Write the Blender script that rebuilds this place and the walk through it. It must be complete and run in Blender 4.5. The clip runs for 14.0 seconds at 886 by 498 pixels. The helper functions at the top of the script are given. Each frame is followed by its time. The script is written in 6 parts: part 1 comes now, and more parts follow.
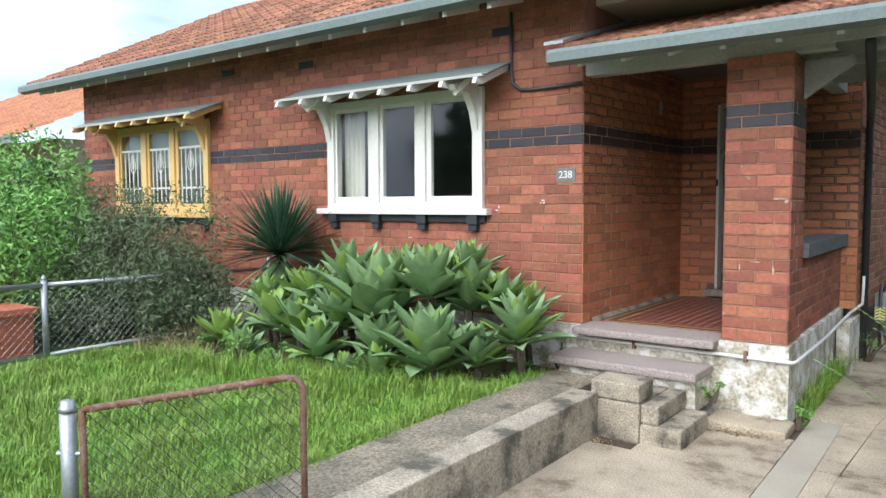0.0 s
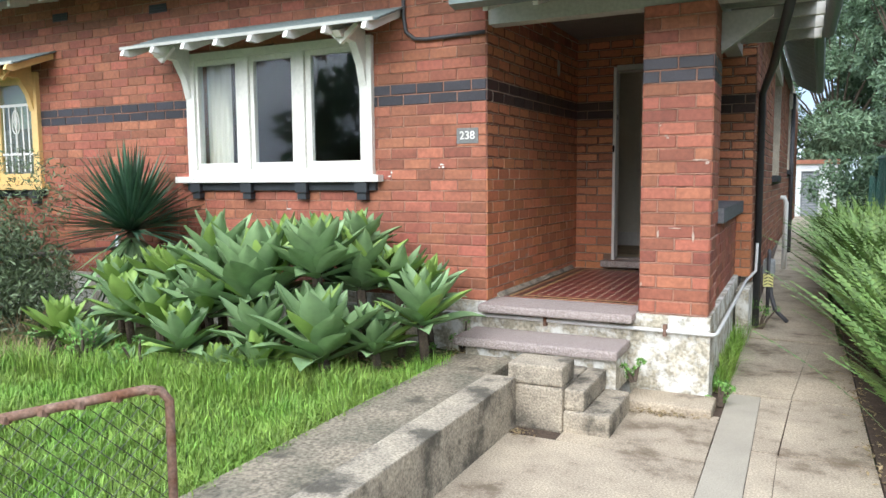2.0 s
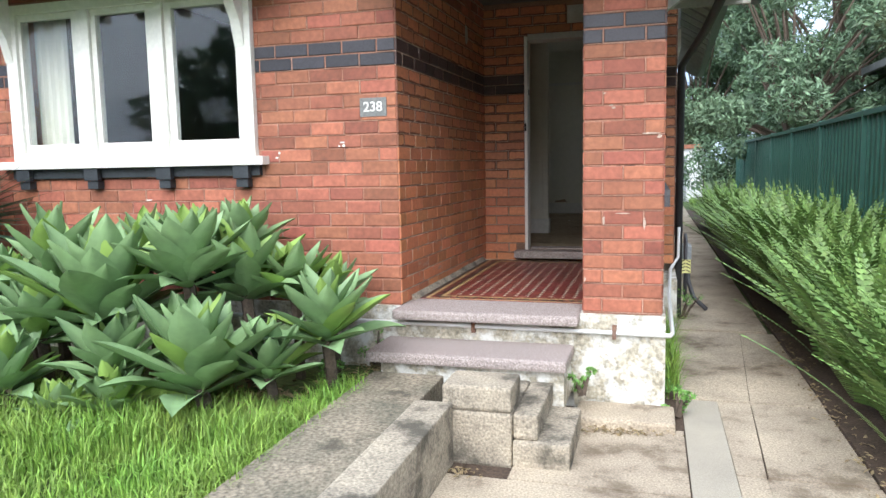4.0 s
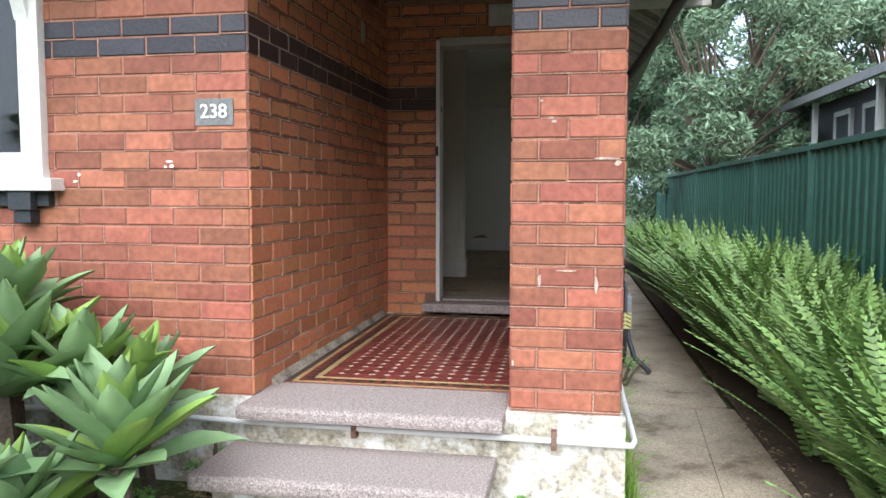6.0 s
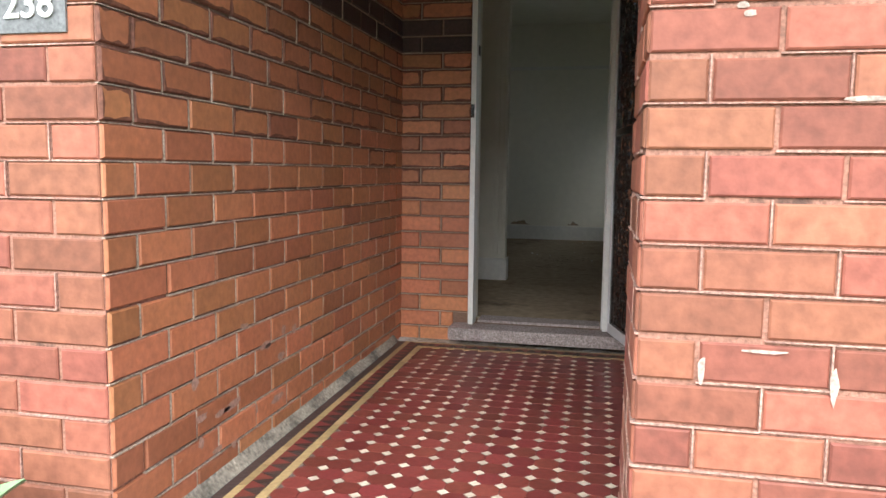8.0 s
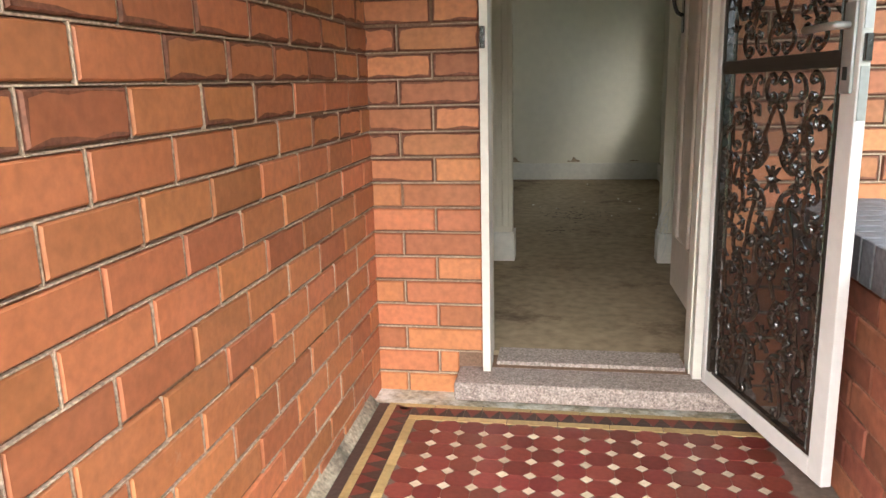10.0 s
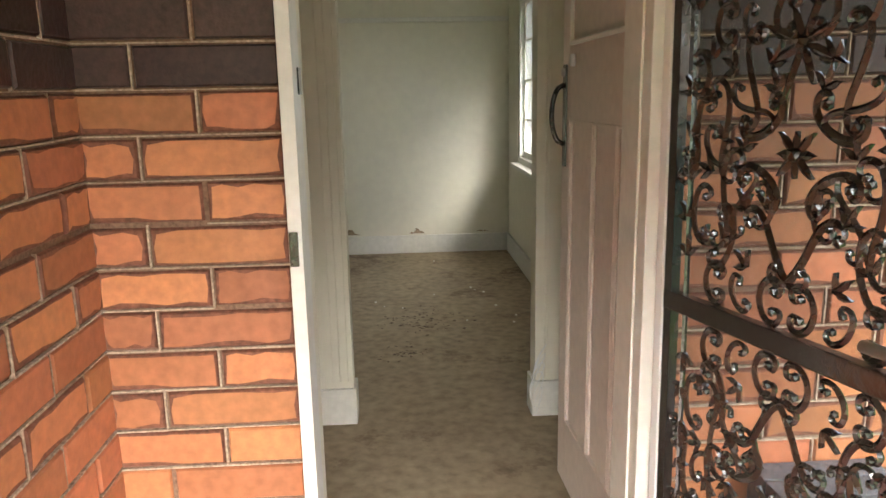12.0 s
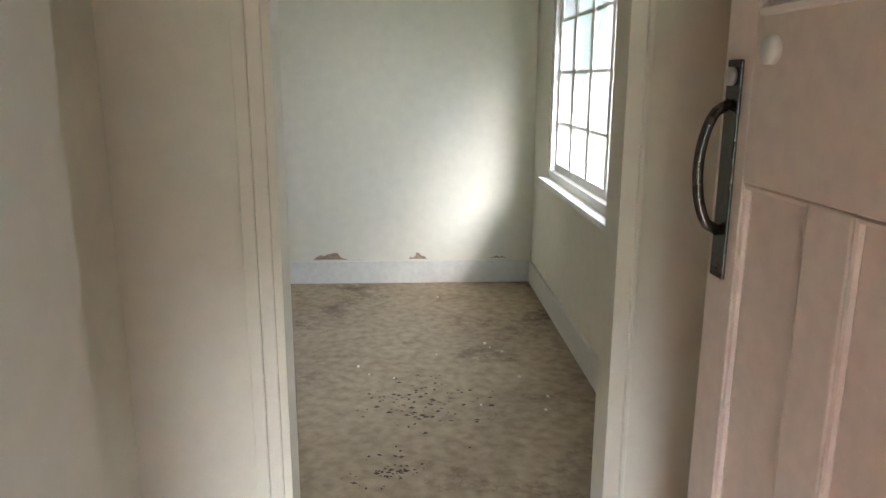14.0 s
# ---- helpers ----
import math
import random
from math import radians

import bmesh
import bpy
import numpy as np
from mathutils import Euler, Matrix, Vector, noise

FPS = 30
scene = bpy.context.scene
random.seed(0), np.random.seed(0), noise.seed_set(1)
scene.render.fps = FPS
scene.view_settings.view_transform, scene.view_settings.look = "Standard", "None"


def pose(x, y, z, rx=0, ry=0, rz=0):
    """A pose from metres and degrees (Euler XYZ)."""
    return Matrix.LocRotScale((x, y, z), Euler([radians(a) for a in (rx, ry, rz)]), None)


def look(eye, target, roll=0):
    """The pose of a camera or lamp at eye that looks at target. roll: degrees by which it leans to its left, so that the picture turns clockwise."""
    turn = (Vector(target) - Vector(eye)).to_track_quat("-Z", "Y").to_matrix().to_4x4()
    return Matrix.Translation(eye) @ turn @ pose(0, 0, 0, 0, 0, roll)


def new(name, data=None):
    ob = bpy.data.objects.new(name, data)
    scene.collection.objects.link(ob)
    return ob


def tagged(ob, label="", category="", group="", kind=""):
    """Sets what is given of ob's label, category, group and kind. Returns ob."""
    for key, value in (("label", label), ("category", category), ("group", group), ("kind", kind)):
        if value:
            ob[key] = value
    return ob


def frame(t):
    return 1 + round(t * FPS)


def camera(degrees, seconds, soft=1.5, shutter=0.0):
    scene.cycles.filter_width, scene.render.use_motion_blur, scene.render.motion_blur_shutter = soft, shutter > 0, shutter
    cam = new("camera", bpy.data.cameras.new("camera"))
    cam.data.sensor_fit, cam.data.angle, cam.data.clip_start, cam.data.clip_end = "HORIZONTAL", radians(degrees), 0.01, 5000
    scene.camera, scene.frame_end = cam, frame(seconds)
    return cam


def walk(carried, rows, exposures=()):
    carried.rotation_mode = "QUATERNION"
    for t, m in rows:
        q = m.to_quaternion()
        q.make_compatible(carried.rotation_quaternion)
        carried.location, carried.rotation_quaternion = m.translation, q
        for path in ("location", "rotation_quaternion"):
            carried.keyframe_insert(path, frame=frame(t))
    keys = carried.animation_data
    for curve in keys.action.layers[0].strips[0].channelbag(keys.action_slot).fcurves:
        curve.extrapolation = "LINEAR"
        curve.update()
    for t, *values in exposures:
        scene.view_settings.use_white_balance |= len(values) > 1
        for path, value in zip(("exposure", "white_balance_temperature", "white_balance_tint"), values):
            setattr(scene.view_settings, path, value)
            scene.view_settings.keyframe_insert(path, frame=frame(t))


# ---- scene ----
cam = camera(62.9, 14.0)
PATH = [
    (0, (2.764, -5.706, 1.049), (1.57, -4.106, 0.922), -0.2),
    (0.5, (2.608, -5.604, 1.039), (1.487, -3.954, 0.891), -0.2),
    (1, (2.488, -5.494, 1.015), (1.439, -3.798, 0.849), -0.3),
    (1.5, (2.331, -5.339, 0.978), (1.364, -3.598, 0.803), -0.4),
    (2, (2.179, -5.205, 0.944), (1.301, -3.418, 0.755), -0.4),
    (2.5, (1.98, -5.038, 0.907), (1.185, -3.213, 0.721), -0.5),
    (2.7, (1.921, -4.993, 0.906), (1.162, -3.153, 0.712), -0.6),
    (4.8, (1.463, -3.943, 0.884), (1.014, -2.007, 0.664), -0.8),
    (5, (1.455, -3.813, 0.888), (1.031, -1.87, 0.679), -0.6),
    (5.5, (1.488, -3.444, 0.926), (1.114, -1.488, 0.747), -0.2),
    (6, (1.417, -3.072, 0.914), (1.077, -1.106, 0.768), 0.1),
    (6.5, (1.347, -2.685, 0.933), (1.02, -0.716, 0.8), 0.2),
    (7, (1.312, -2.252, 0.937), (0.974, -0.286, 0.795), 0.5),
    (7.5, (1.216, -1.849, 0.913), (0.83, 0.106, 0.742), 0.8),
    (7.7, (1.17, -1.688, 0.92), (0.755, 0.26, 0.734), 0.9),
    (9.8, (0.718, -0.085, 1.049), (0.328, 1.83, 0.625), -1.1),
    (10, (0.685, 0.009, 1.112), (0.357, 1.931, 0.669), -1.4),
    (10.5, (0.55, 0.25, 1.245), (0.432, 2.195, 0.792), -1.4),
    (11, (0.543, 0.464, 1.389), (0.618, 2.42, 0.979), -1.3),
    (11.5, (0.633, 0.74, 1.514), (0.744, 2.703, 1.144), -0.9),
    (12, (0.628, 1.03, 1.557), (0.742, 2.983, 1.142), -1.1),
    (12.5, (0.611, 1.385, 1.593), (0.756, 3.333, 1.164), -0.2),
    (13, (0.676, 1.735, 1.586), (0.777, 3.689, 1.171), 1.6),
    (13.5, (0.73, 2.06, 1.588), (0.778, 4.013, 1.161), 1.9),
    (14, (0.696, 2.397, 1.619), (0.796, 4.342, 1.163), 0.2),
]
walk(cam, [(t, look(eye, target, roll)) for t, eye, target, roll in PATH],
     [(0, 0.88, 6000, 10), (2.5, 1.15, 6000, 10), (5.5, 1.3, 5900, 11), (7.5, 1.55, 5900, 10), (10.0, 3.1, 6600, 8), (11.5, 3.85, 6700, 8), (12.5, 4.15, 6500, 10), (13.5, 4.75, 5800, 11), (14.0, 4.8, 5850, 12)])

# ---- world, sun, light ----
world = bpy.data.worlds.new("overcast")
scene.world = world
world.use_nodes = True
wn, wl = world.node_tree.nodes, world.node_tree.links
wn.clear()
SUN_EL, SUN_ROT = radians(40), radians(180)
sky = wn.new("ShaderNodeTexSky")
sky.sky_type, sky.sun_disc, sky.sun_elevation, sky.sun_rotation = "NISHITA", False, SUN_EL, SUN_ROT
sky.air_density, sky.dust_density, sky.ozone_density = 1.0, 4.0, 1.0
tex = wn.new("ShaderNodeTexCoord")
mapn = wn.new("ShaderNodeMapping")
mapn.inputs["Scale"].default_value = (1.5, 1.5, 4.0)
cl = wn.new("ShaderNodeTexNoise")
cl.inputs["Scale"].default_value, cl.inputs["Detail"].default_value = 1.6, 8
ramp = wn.new("ShaderNodeValToRGB")
ramp.color_ramp.elements[0].position, ramp.color_ramp.elements[0].color = 0.4, (3.4, 4.3, 5.6, 1)
ramp.color_ramp.elements[1].position, ramp.color_ramp.elements[1].color = 0.62, (8.4, 9.0, 9.7, 1)
mixw = wn.new("ShaderNodeMix")
mixw.data_type, mixw.inputs[0].default_value = "RGBA", 0.85
bg = wn.new("ShaderNodeBackground")
bg.inputs["Strength"].default_value = 0.115
wo = wn.new("ShaderNodeOutputWorld")
wl.new(tex.outputs["Generated"], mapn.inputs["Vector"])
wl.new(mapn.outputs[0], cl.inputs["Vector"])
wl.new(cl.outputs[0], ramp.inputs[0])
wl.new(sky.outputs[0], mixw.inputs[6])
wl.new(ramp.outputs[0], mixw.inputs[7])
wl.new(mixw.outputs[2], bg.inputs["Color"])
wl.new(bg.outputs[0], wo.inputs["Surface"])
sun = new("sun", bpy.data.lights.new("sun", "SUN"))
sun.data.energy, sun.data.angle, sun.data.color = 2.3, radians(60), (1, 0.97, 0.92)
sun.matrix_world = look((0, 0, 0), (-math.sin(SUN_ROT) * math.cos(SUN_EL), -math.cos(SUN_ROT) * math.cos(SUN_EL), -math.sin(SUN_EL)))


# ---- materials ----
def mat(name, base, rough=0.8, metal=0.0, var=0.25, scale=8.0, fine=60.0, bump=0.15, tint=None, island="", spread=0.0, stain=None, stain_amt=0.0, stain_scale=1.5, coat=0.0, lift=0.5):
    """A surface in its base colour with mottling at two scales, fine relief, and where asked a stain of a second colour."""
    m = bpy.data.materials.new(name)
    m.use_nodes = True
    nt = m.node_tree
    N, L = nt.nodes.new, nt.links.new
    b = nt.nodes["Principled BSDF"]
    b.inputs["Roughness"].default_value, b.inputs["Metallic"].default_value = rough, metal
    b.inputs["Specular IOR Level"].default_value = lift
    b.inputs["Coat Weight"].default_value = coat
    tc = N("ShaderNodeTexCoord")
    geo = N("ShaderNodeNewGeometry")
    n1, n2 = N("ShaderNodeTexNoise"), N("ShaderNodeTexNoise")
    n1.inputs["Scale"].default_value, n1.inputs["Detail"].default_value = scale, 5
    n2.inputs["Scale"].default_value, n2.inputs["Detail"].default_value = fine, 6
    L(geo.outputs["Position"], n1.inputs["Vector"])
    L(geo.outputs["Position"], n2.inputs["Vector"])
    t = tint or tuple(c * 0.6 for c in base)
    mx = N("ShaderNodeMix")
    mx.data_type = "RGBA"
    mx.inputs[6].default_value, mx.inputs[7].default_value = (*base, 1), (*t, 1)
    r = N("ShaderNodeMapRange")
    r.inputs[1].default_value, r.inputs[2].default_value, r.inputs[4].default_value = 0.35, 0.7, min(1, var * 2)
    L(n1.outputs[0], r.inputs[0])
    L(r.outputs[0], mx.inputs[0])
    out = mx.outputs[2]
    r2 = N("ShaderNodeMapRange")
    r2.inputs[1].default_value, r2.inputs[2].default_value = 0.3, 0.7
    r2.inputs[3].default_value, r2.inputs[4].default_value = 1 - var, 1 + var
    L(n2.outputs[0], r2.inputs[0])
    hs = N("ShaderNodeHueSaturation")
    L(out, hs.inputs["Color"])
    L(r2.outputs[0], hs.inputs["Value"])
    out = hs.outputs[0]
    if island:
        src = N("ShaderNodeObjectInfo").outputs["Random"] if island == "object" else geo.outputs["Random Per Island"]
        h2 = N("ShaderNodeHueSaturation")
        for inp, a, c in (("Value", 1 - spread, 1 + spread), ("Hue", 0.5 - spread * 0.012, 0.5 + spread * 0.045)):
            rr = N("ShaderNodeMapRange")
            rr.inputs[3].default_value, rr.inputs[4].default_value = a, c
            if inp == "Hue":
                ml = N("ShaderNodeMath")
                ml.operation = "MULTIPLY"
                ml.inputs[1].default_value = 17.31
                fr = N("ShaderNodeMath")
                fr.operation = "FRACT"
                L(src, ml.inputs[0])
                L(ml.outputs[0], fr.inputs[0])
                L(fr.outputs[0], rr.inputs[0])
            else:
                L(src, rr.inputs[0])
            L(rr.outputs[0], h2.inputs[inp])
        L(out, h2.inputs["Color"])
        out = h2.outputs[0]
    if stain:
        n3 = N("ShaderNodeTexNoise")
        n3.inputs["Scale"].default_value, n3.inputs["Detail"].default_value, n3.inputs["Roughness"].default_value = stain_scale, 9, 0.7
        L(geo.outputs["Position"], n3.inputs["Vector"])
        r3 = N("ShaderNodeMapRange")
        r3.inputs[1].default_value, r3.inputs[2].default_value = 0.72 - stain_amt * 0.35, 0.78 - stain_amt * 0.25
        L(n3.outputs[0], r3.inputs[0])
        m3 = N("ShaderNodeMix")
        m3.data_type = "RGBA"
        m3.inputs[7].default_value = (*stain, 1)
        L(r3.outputs[0], m3.inputs[0])
        L(out, m3.inputs[6])
        out = m3.outputs[2]
    L(out, b.inputs["Base Color"])
    if bump:
        bp = N("ShaderNodeBump")
        bp.inputs["Strength"].default_value, bp.inputs["Distance"].default_value = bump, 0.01
        L(n2.outputs[0], bp.inputs["Height"])
        L(bp.outputs[0], b.inputs["Normal"])
    return m


RED = dict(rough=0.72, tint=(0.2, 0.06, 0.04), var=0.22, scale=7, fine=30, bump=0.25, spread=0.3, stain=(0.42, 0.3, 0.24), stain_amt=0.12, stain_scale=5)
M_BRICK = mat("red_brick", (0.335, 0.108, 0.066), island="object", **RED)
M_BRICKS = mat("red_brick_joined", (0.335, 0.108, 0.066), island="island", **RED)
PORCH = dict(rough=0.5, tint=(0.42, 0.14, 0.05), var=0.15, scale=6, fine=45, bump=0.12, spread=0.24, stain=(0.55, 0.36, 0.26), stain_amt=0.14, stain_scale=3)
M_PBRICK = mat("orange_brick", (0.47, 0.168, 0.082), island="object", **PORCH)
DARK = dict(rough=0.45, var=0.25, scale=8, fine=80, bump=0.25, spread=0.3)
M_DARK = mat("dark_brick", (0.035, 0.032, 0.04), island="object", **DARK)
M_DARKS = mat("dark_brick_joined", (0.035, 0.032, 0.04), island="island", **DARK)
M_PDARK = mat("sooty_dark_brick", (0.07, 0.036, 0.032), island="object", **DARK)
M_MORTAR = mat("mortar", (0.4, 0.2, 0.135), rough=0.95, var=0.3, scale=5, fine=120, bump=0.4, stain=(0.12, 0.07, 0.05), stain_amt=0.5, stain_scale=4)
M_SMORTAR = mat("pale_mortar", (0.5, 0.44, 0.35), rough=0.95, var=0.3, scale=5, fine=120, bump=0.4)
M_SOOT = mat("sooty_brick_edge", (0.22, 0.085, 0.05), rough=0.75, var=0.3, scale=20, fine=90, bump=0.2)
M_FBEAD = mat("flaking_pointing", (0.52, 0.34, 0.26), rough=0.95, tint=(0.3, 0.13, 0.09), var=0.45, scale=7, fine=120, bump=0.3)
M_BEAD = mat("pale_pointing", (0.56, 0.44, 0.33), rough=0.9, tint=(0.32, 0.22, 0.16), var=0.4, scale=9, fine=120, bump=0.3)
M_MORTARP = mat("porch_mortar", (0.25, 0.15, 0.1), rough=0.95, var=0.3, scale=5, fine=120, bump=0.4, stain=(0.2, 0.14, 0.1), stain_amt=0.2, stain_scale=4)
M_RENDER = mat("weathered_render", (0.5, 0.45, 0.35), rough=0.9, tint=(0.27, 0.24, 0.17), var=0.42, scale=5, fine=50, bump=0.6, stain=(0.76, 0.75, 0.7), stain_amt=0.75, stain_scale=7)
M_CONC = mat("aged_concrete", (0.44, 0.375, 0.28), rough=0.92, tint=(0.17, 0.15, 0.12), var=0.42, scale=4, fine=75, bump=0.8, stain=(0.1, 0.088, 0.065), stain_amt=0.55, stain_scale=4)
M_GPATH = mat("exposed_aggregate", (0.3, 0.25, 0.18), rough=0.95, tint=(0.13, 0.12, 0.085), var=0.5, scale=3, fine=55, bump=1.0, stain=(0.1, 0.085, 0.06), stain_amt=0.5, stain_scale=4)
M_PATH = mat("path_concrete", (0.47, 0.39, 0.285), rough=0.88, tint=(0.24, 0.19, 0.14), var=0.36, scale=2.6, fine=90, bump=0.5, stain=(0.17, 0.13, 0.085), stain_amt=0.5, stain_scale=2.6)
M_PALE = mat("pale_concrete", (0.4, 0.355, 0.28), rough=0.88, var=0.2, scale=3, fine=150, bump=0.35, stain=(0.3, 0.26, 0.2), stain_amt=0.3)
M_TERRAZZO = mat("terrazzo", (0.43, 0.365, 0.335), rough=0.75, tint=(0.25, 0.2, 0.18), var=0.5, scale=85, fine=160, bump=0.5, stain=(0.18, 0.15, 0.13), stain_amt=0.1)
M_WHITE = mat("white_paint", (0.78, 0.76, 0.7), rough=0.5, tint=(0.62, 0.58, 0.5), var=0.06, scale=4, fine=30, bump=0.08, stain=(0.35, 0.29, 0.22), stain_amt=0.06, stain_scale=12)
M_PEEL = mat("peeling_white_paint", (0.76, 0.74, 0.68), rough=0.6, tint=(0.6, 0.56, 0.48), var=0.1, scale=6, fine=40, bump=0.2, stain=(0.16, 0.12, 0.09), stain_amt=0.3, stain_scale=16)
M_YELLOW = mat("cream_yellow_paint", (0.78, 0.52, 0.2), rough=0.5, var=0.06, scale=4, fine=30, bump=0.08)
M_FASCIA = mat("grey_paint", (0.44, 0.44, 0.4), rough=0.6, var=0.1, scale=4, fine=40, bump=0.1, stain=(0.12, 0.12, 0.11), stain_amt=0.2)
M_GUTTER = mat("gutter_grey", (0.17, 0.21, 0.2), rough=0.5, var=0.12, scale=3, fine=40, bump=0.1)
M_SOFFIT = mat("dark_soffit", (0.24, 0.24, 0.23), rough=0.85, var=0.2)
M_CAP = mat("grey_cap_paint", (0.13, 0.13, 0.14), rough=0.6, var=0.3, scale=9, fine=60, bump=0.2)
M_CEIL = mat("porch_ceiling", (0.16, 0.145, 0.13), rough=0.85, var=0.15)
M_DARKPAINT = mat("dark_painted_sill", (0.03, 0.035, 0.04), rough=0.6, var=0.3)
M_ROOF = mat("terracotta", (0.33, 0.14, 0.085), rough=0.85, tint=(0.18, 0.08, 0.05), var=0.35, scale=5, fine=60, bump=0.4, island="object", spread=0.35, stain=(0.1, 0.09, 0.07), stain_amt=0.3, stain_scale=3)
M_ROOFS = mat("terracotta_joined", (0.33, 0.14, 0.085), rough=0.85, tint=(0.18, 0.08, 0.05), var=0.35, scale=5, fine=60, bump=0.4, island="island", spread=0.35, stain=(0.1, 0.09, 0.07), stain_amt=0.3, stain_scale=3)
M_ROOFO = mat("orange_terracotta", (0.45, 0.18, 0.09), rough=0.8, var=0.2, island="island", spread=0.2)
M_LEAD = mat("grey_flashing", (0.35, 0.36, 0.36), rough=0.5, metal=0.4, var=0.3, scale=9)
M_GRASS = mat("grass", (0.19, 0.335, 0.045), rough=0.6, tint=(0.25, 0.31, 0.06), var=0.35, scale=2.2, fine=20, bump=0, island="island", spread=0.35)
M_SOIL = mat("soil", (0.07, 0.1, 0.025), rough=0.95, tint=(0.05, 0.09, 0.02), var=0.35, scale=3, fine=40, bump=0.6)
M_DIRT = mat("leaf_litter", (0.09, 0.06, 0.04), rough=0.95, var=0.4, scale=9, fine=60, bump=0.6)
M_AGAVE = mat("agave_leaf", (0.25, 0.385, 0.18), rough=0.5, tint=(0.26, 0.39, 0.13), var=0.15, scale=2.5, fine=12, bump=0.03, island="island", spread=0.25)
M_AGAVEL = mat("young_agave_leaf", (0.26, 0.4, 0.09), rough=0.5, tint=(0.32, 0.46, 0.09), var=0.12, scale=3, fine=12, bump=0.03, island="island", spread=0.2)
M_YUCCA = mat("yucca_leaf", (0.06, 0.13, 0.07), rough=0.5, var=0.2, scale=3, fine=20, bump=0.05, island="island", spread=0.3)
M_FERN = mat("fern_frond", (0.17, 0.265, 0.065), rough=0.55, tint=(0.1, 0.18, 0.05), var=0.2, scale=2, fine=20, bump=0, island="island", spread=0.35)
M_LEAF = mat("bright_leaf", (0.2, 0.38, 0.08), rough=0.6, var=0.2, scale=1, fine=10, bump=0, island="island", spread=0.4)
M_OLIVE = mat("olive_leaf", (0.13, 0.17, 0.08), rough=0.6, var=0.2, scale=1, fine=10, bump=0, island="island", spread=0.4)
M_TREE = mat("tree_leaf", (0.13, 0.2, 0.11), rough=0.6, tint=(0.2, 0.28, 0.16), var=0.2, scale=0.5, fine=10, bump=0, island="island", spread=0.45)
M_BARK = mat("bark", (0.12, 0.09, 0.065), rough=0.95, var=0.3, scale=10, fine=60, bump=0.6)
M_DEAD = mat("dry_leaf", (0.3, 0.22, 0.12), rough=0.9, var=0.3, island="island", spread=0.3)
M_FENCE = mat("green_steel", (0.04, 0.125, 0.095), rough=0.45, var=0.1, scale=2, fine=10, bump=0.02)
M_GALV = mat("galvanised_steel", (0.42, 0.44, 0.45), rough=0.45, metal=0.7, var=0.15, scale=12, fine=60, bump=0.05)
M_RUST = mat("rusty_steel", (0.16, 0.07, 0.035), rough=0.85, metal=0.1, tint=(0.28, 0.2, 0.16), var=0.35, scale=14, fine=90, bump=0.4)
M_WIRE = mat("fence_wire", (0.2, 0.19, 0.18), rough=0.6, metal=0.5, var=0.2, bump=0)
M_IRON = mat("black_iron", (0.035, 0.027, 0.022), rough=0.16, metal=0.1, lift=0.9, var=0.2, scale=20, bump=0.1)
M_ALU = mat("white_aluminium", (0.75, 0.74, 0.72), rough=0.35, var=0.04, scale=3, fine=30, bump=0.02)
M_HANDLE = mat("grey_aluminium", (0.5, 0.5, 0.49), rough=0.35, metal=0.6, var=0.08, bump=0.03)
M_PIPE = mat("white_pvc", (0.74, 0.74, 0.71), rough=0.4, var=0.06, bump=0.02, stain=(0.3, 0.26, 0.2), stain_amt=0.08, stain_scale=8)
M_DPIPE = mat("dark_downpipe", (0.06, 0.06, 0.065), rough=0.5, var=0.15, bump=0.05)
M_PLASTER = mat("cream_plaster", (0.77, 0.735, 0.62), rough=0.8, tint=(0.65, 0.61, 0.48), var=0.03, scale=1.5, fine=14, bump=0.03)
M_TRIMW = mat("off_white_gloss", (0.74, 0.72, 0.66), rough=0.4, tint=(0.48, 0.44, 0.37), var=0.06, scale=3, fine=30, bump=0.05, stain=(0.25, 0.2, 0.15), stain_amt=0.08, stain_scale=10)
M_DOOR = mat("pinkish_white_door_paint", (0.7, 0.6, 0.53), rough=0.4, tint=(0.48, 0.4, 0.34), var=0.06, scale=3, fine=30, bump=0.06)
M_CARPET = mat("stained_carpet", (0.37, 0.295, 0.2), rough=1.0, tint=(0.24, 0.18, 0.12), var=0.2, scale=2.2, fine=18, bump=0.2, stain=(0.16, 0.115, 0.08), stain_amt=0.5, stain_scale=1.8, lift=0.1)
M_BLACK = mat("dark_void", (0.03, 0.03, 0.03), rough=0.9, var=0.1)
M_TILE = mat("oxblood_tile", (0.2, 0.04, 0.035), rough=0.35, var=0.15, scale=9, fine=60, bump=0.05, island="object", spread=0.25)
M_TILES = mat("oxblood_tile_joined", (0.2, 0.04, 0.035), rough=0.35, var=0.15, scale=9, fine=60, bump=0.05, island="island", spread=0.25)
M_TILEW = mat("cream_tile", (0.62, 0.52, 0.4), rough=0.4, var=0.15, scale=9, island="island", spread=0.2)
M_TILEY = mat("buff_tile", (0.48, 0.34, 0.16), rough=0.4, var=0.15, scale=9, island="island", spread=0.15)
M_TILEK = mat("dark_brown_tile", (0.06, 0.04, 0.035), rough=0.4, var=0.15, island="island", spread=0.3)
M_GROUT = mat("grout", (0.2, 0.15, 0.12), rough=0.9, var=0.2)
M_PLATE = mat("weathered_plate", (0.2, 0.2, 0.19), rough=0.7, var=0.3, scale=30, fine=120, bump=0.2)
M_NUM = mat("number_white", (0.75, 0.73, 0.68), rough=0.6, var=0.08, scale=40)
M_PLASTERBIT = mat("bare_plaster", (0.4, 0.3, 0.2), rough=0.95, var=0.3, scale=20)
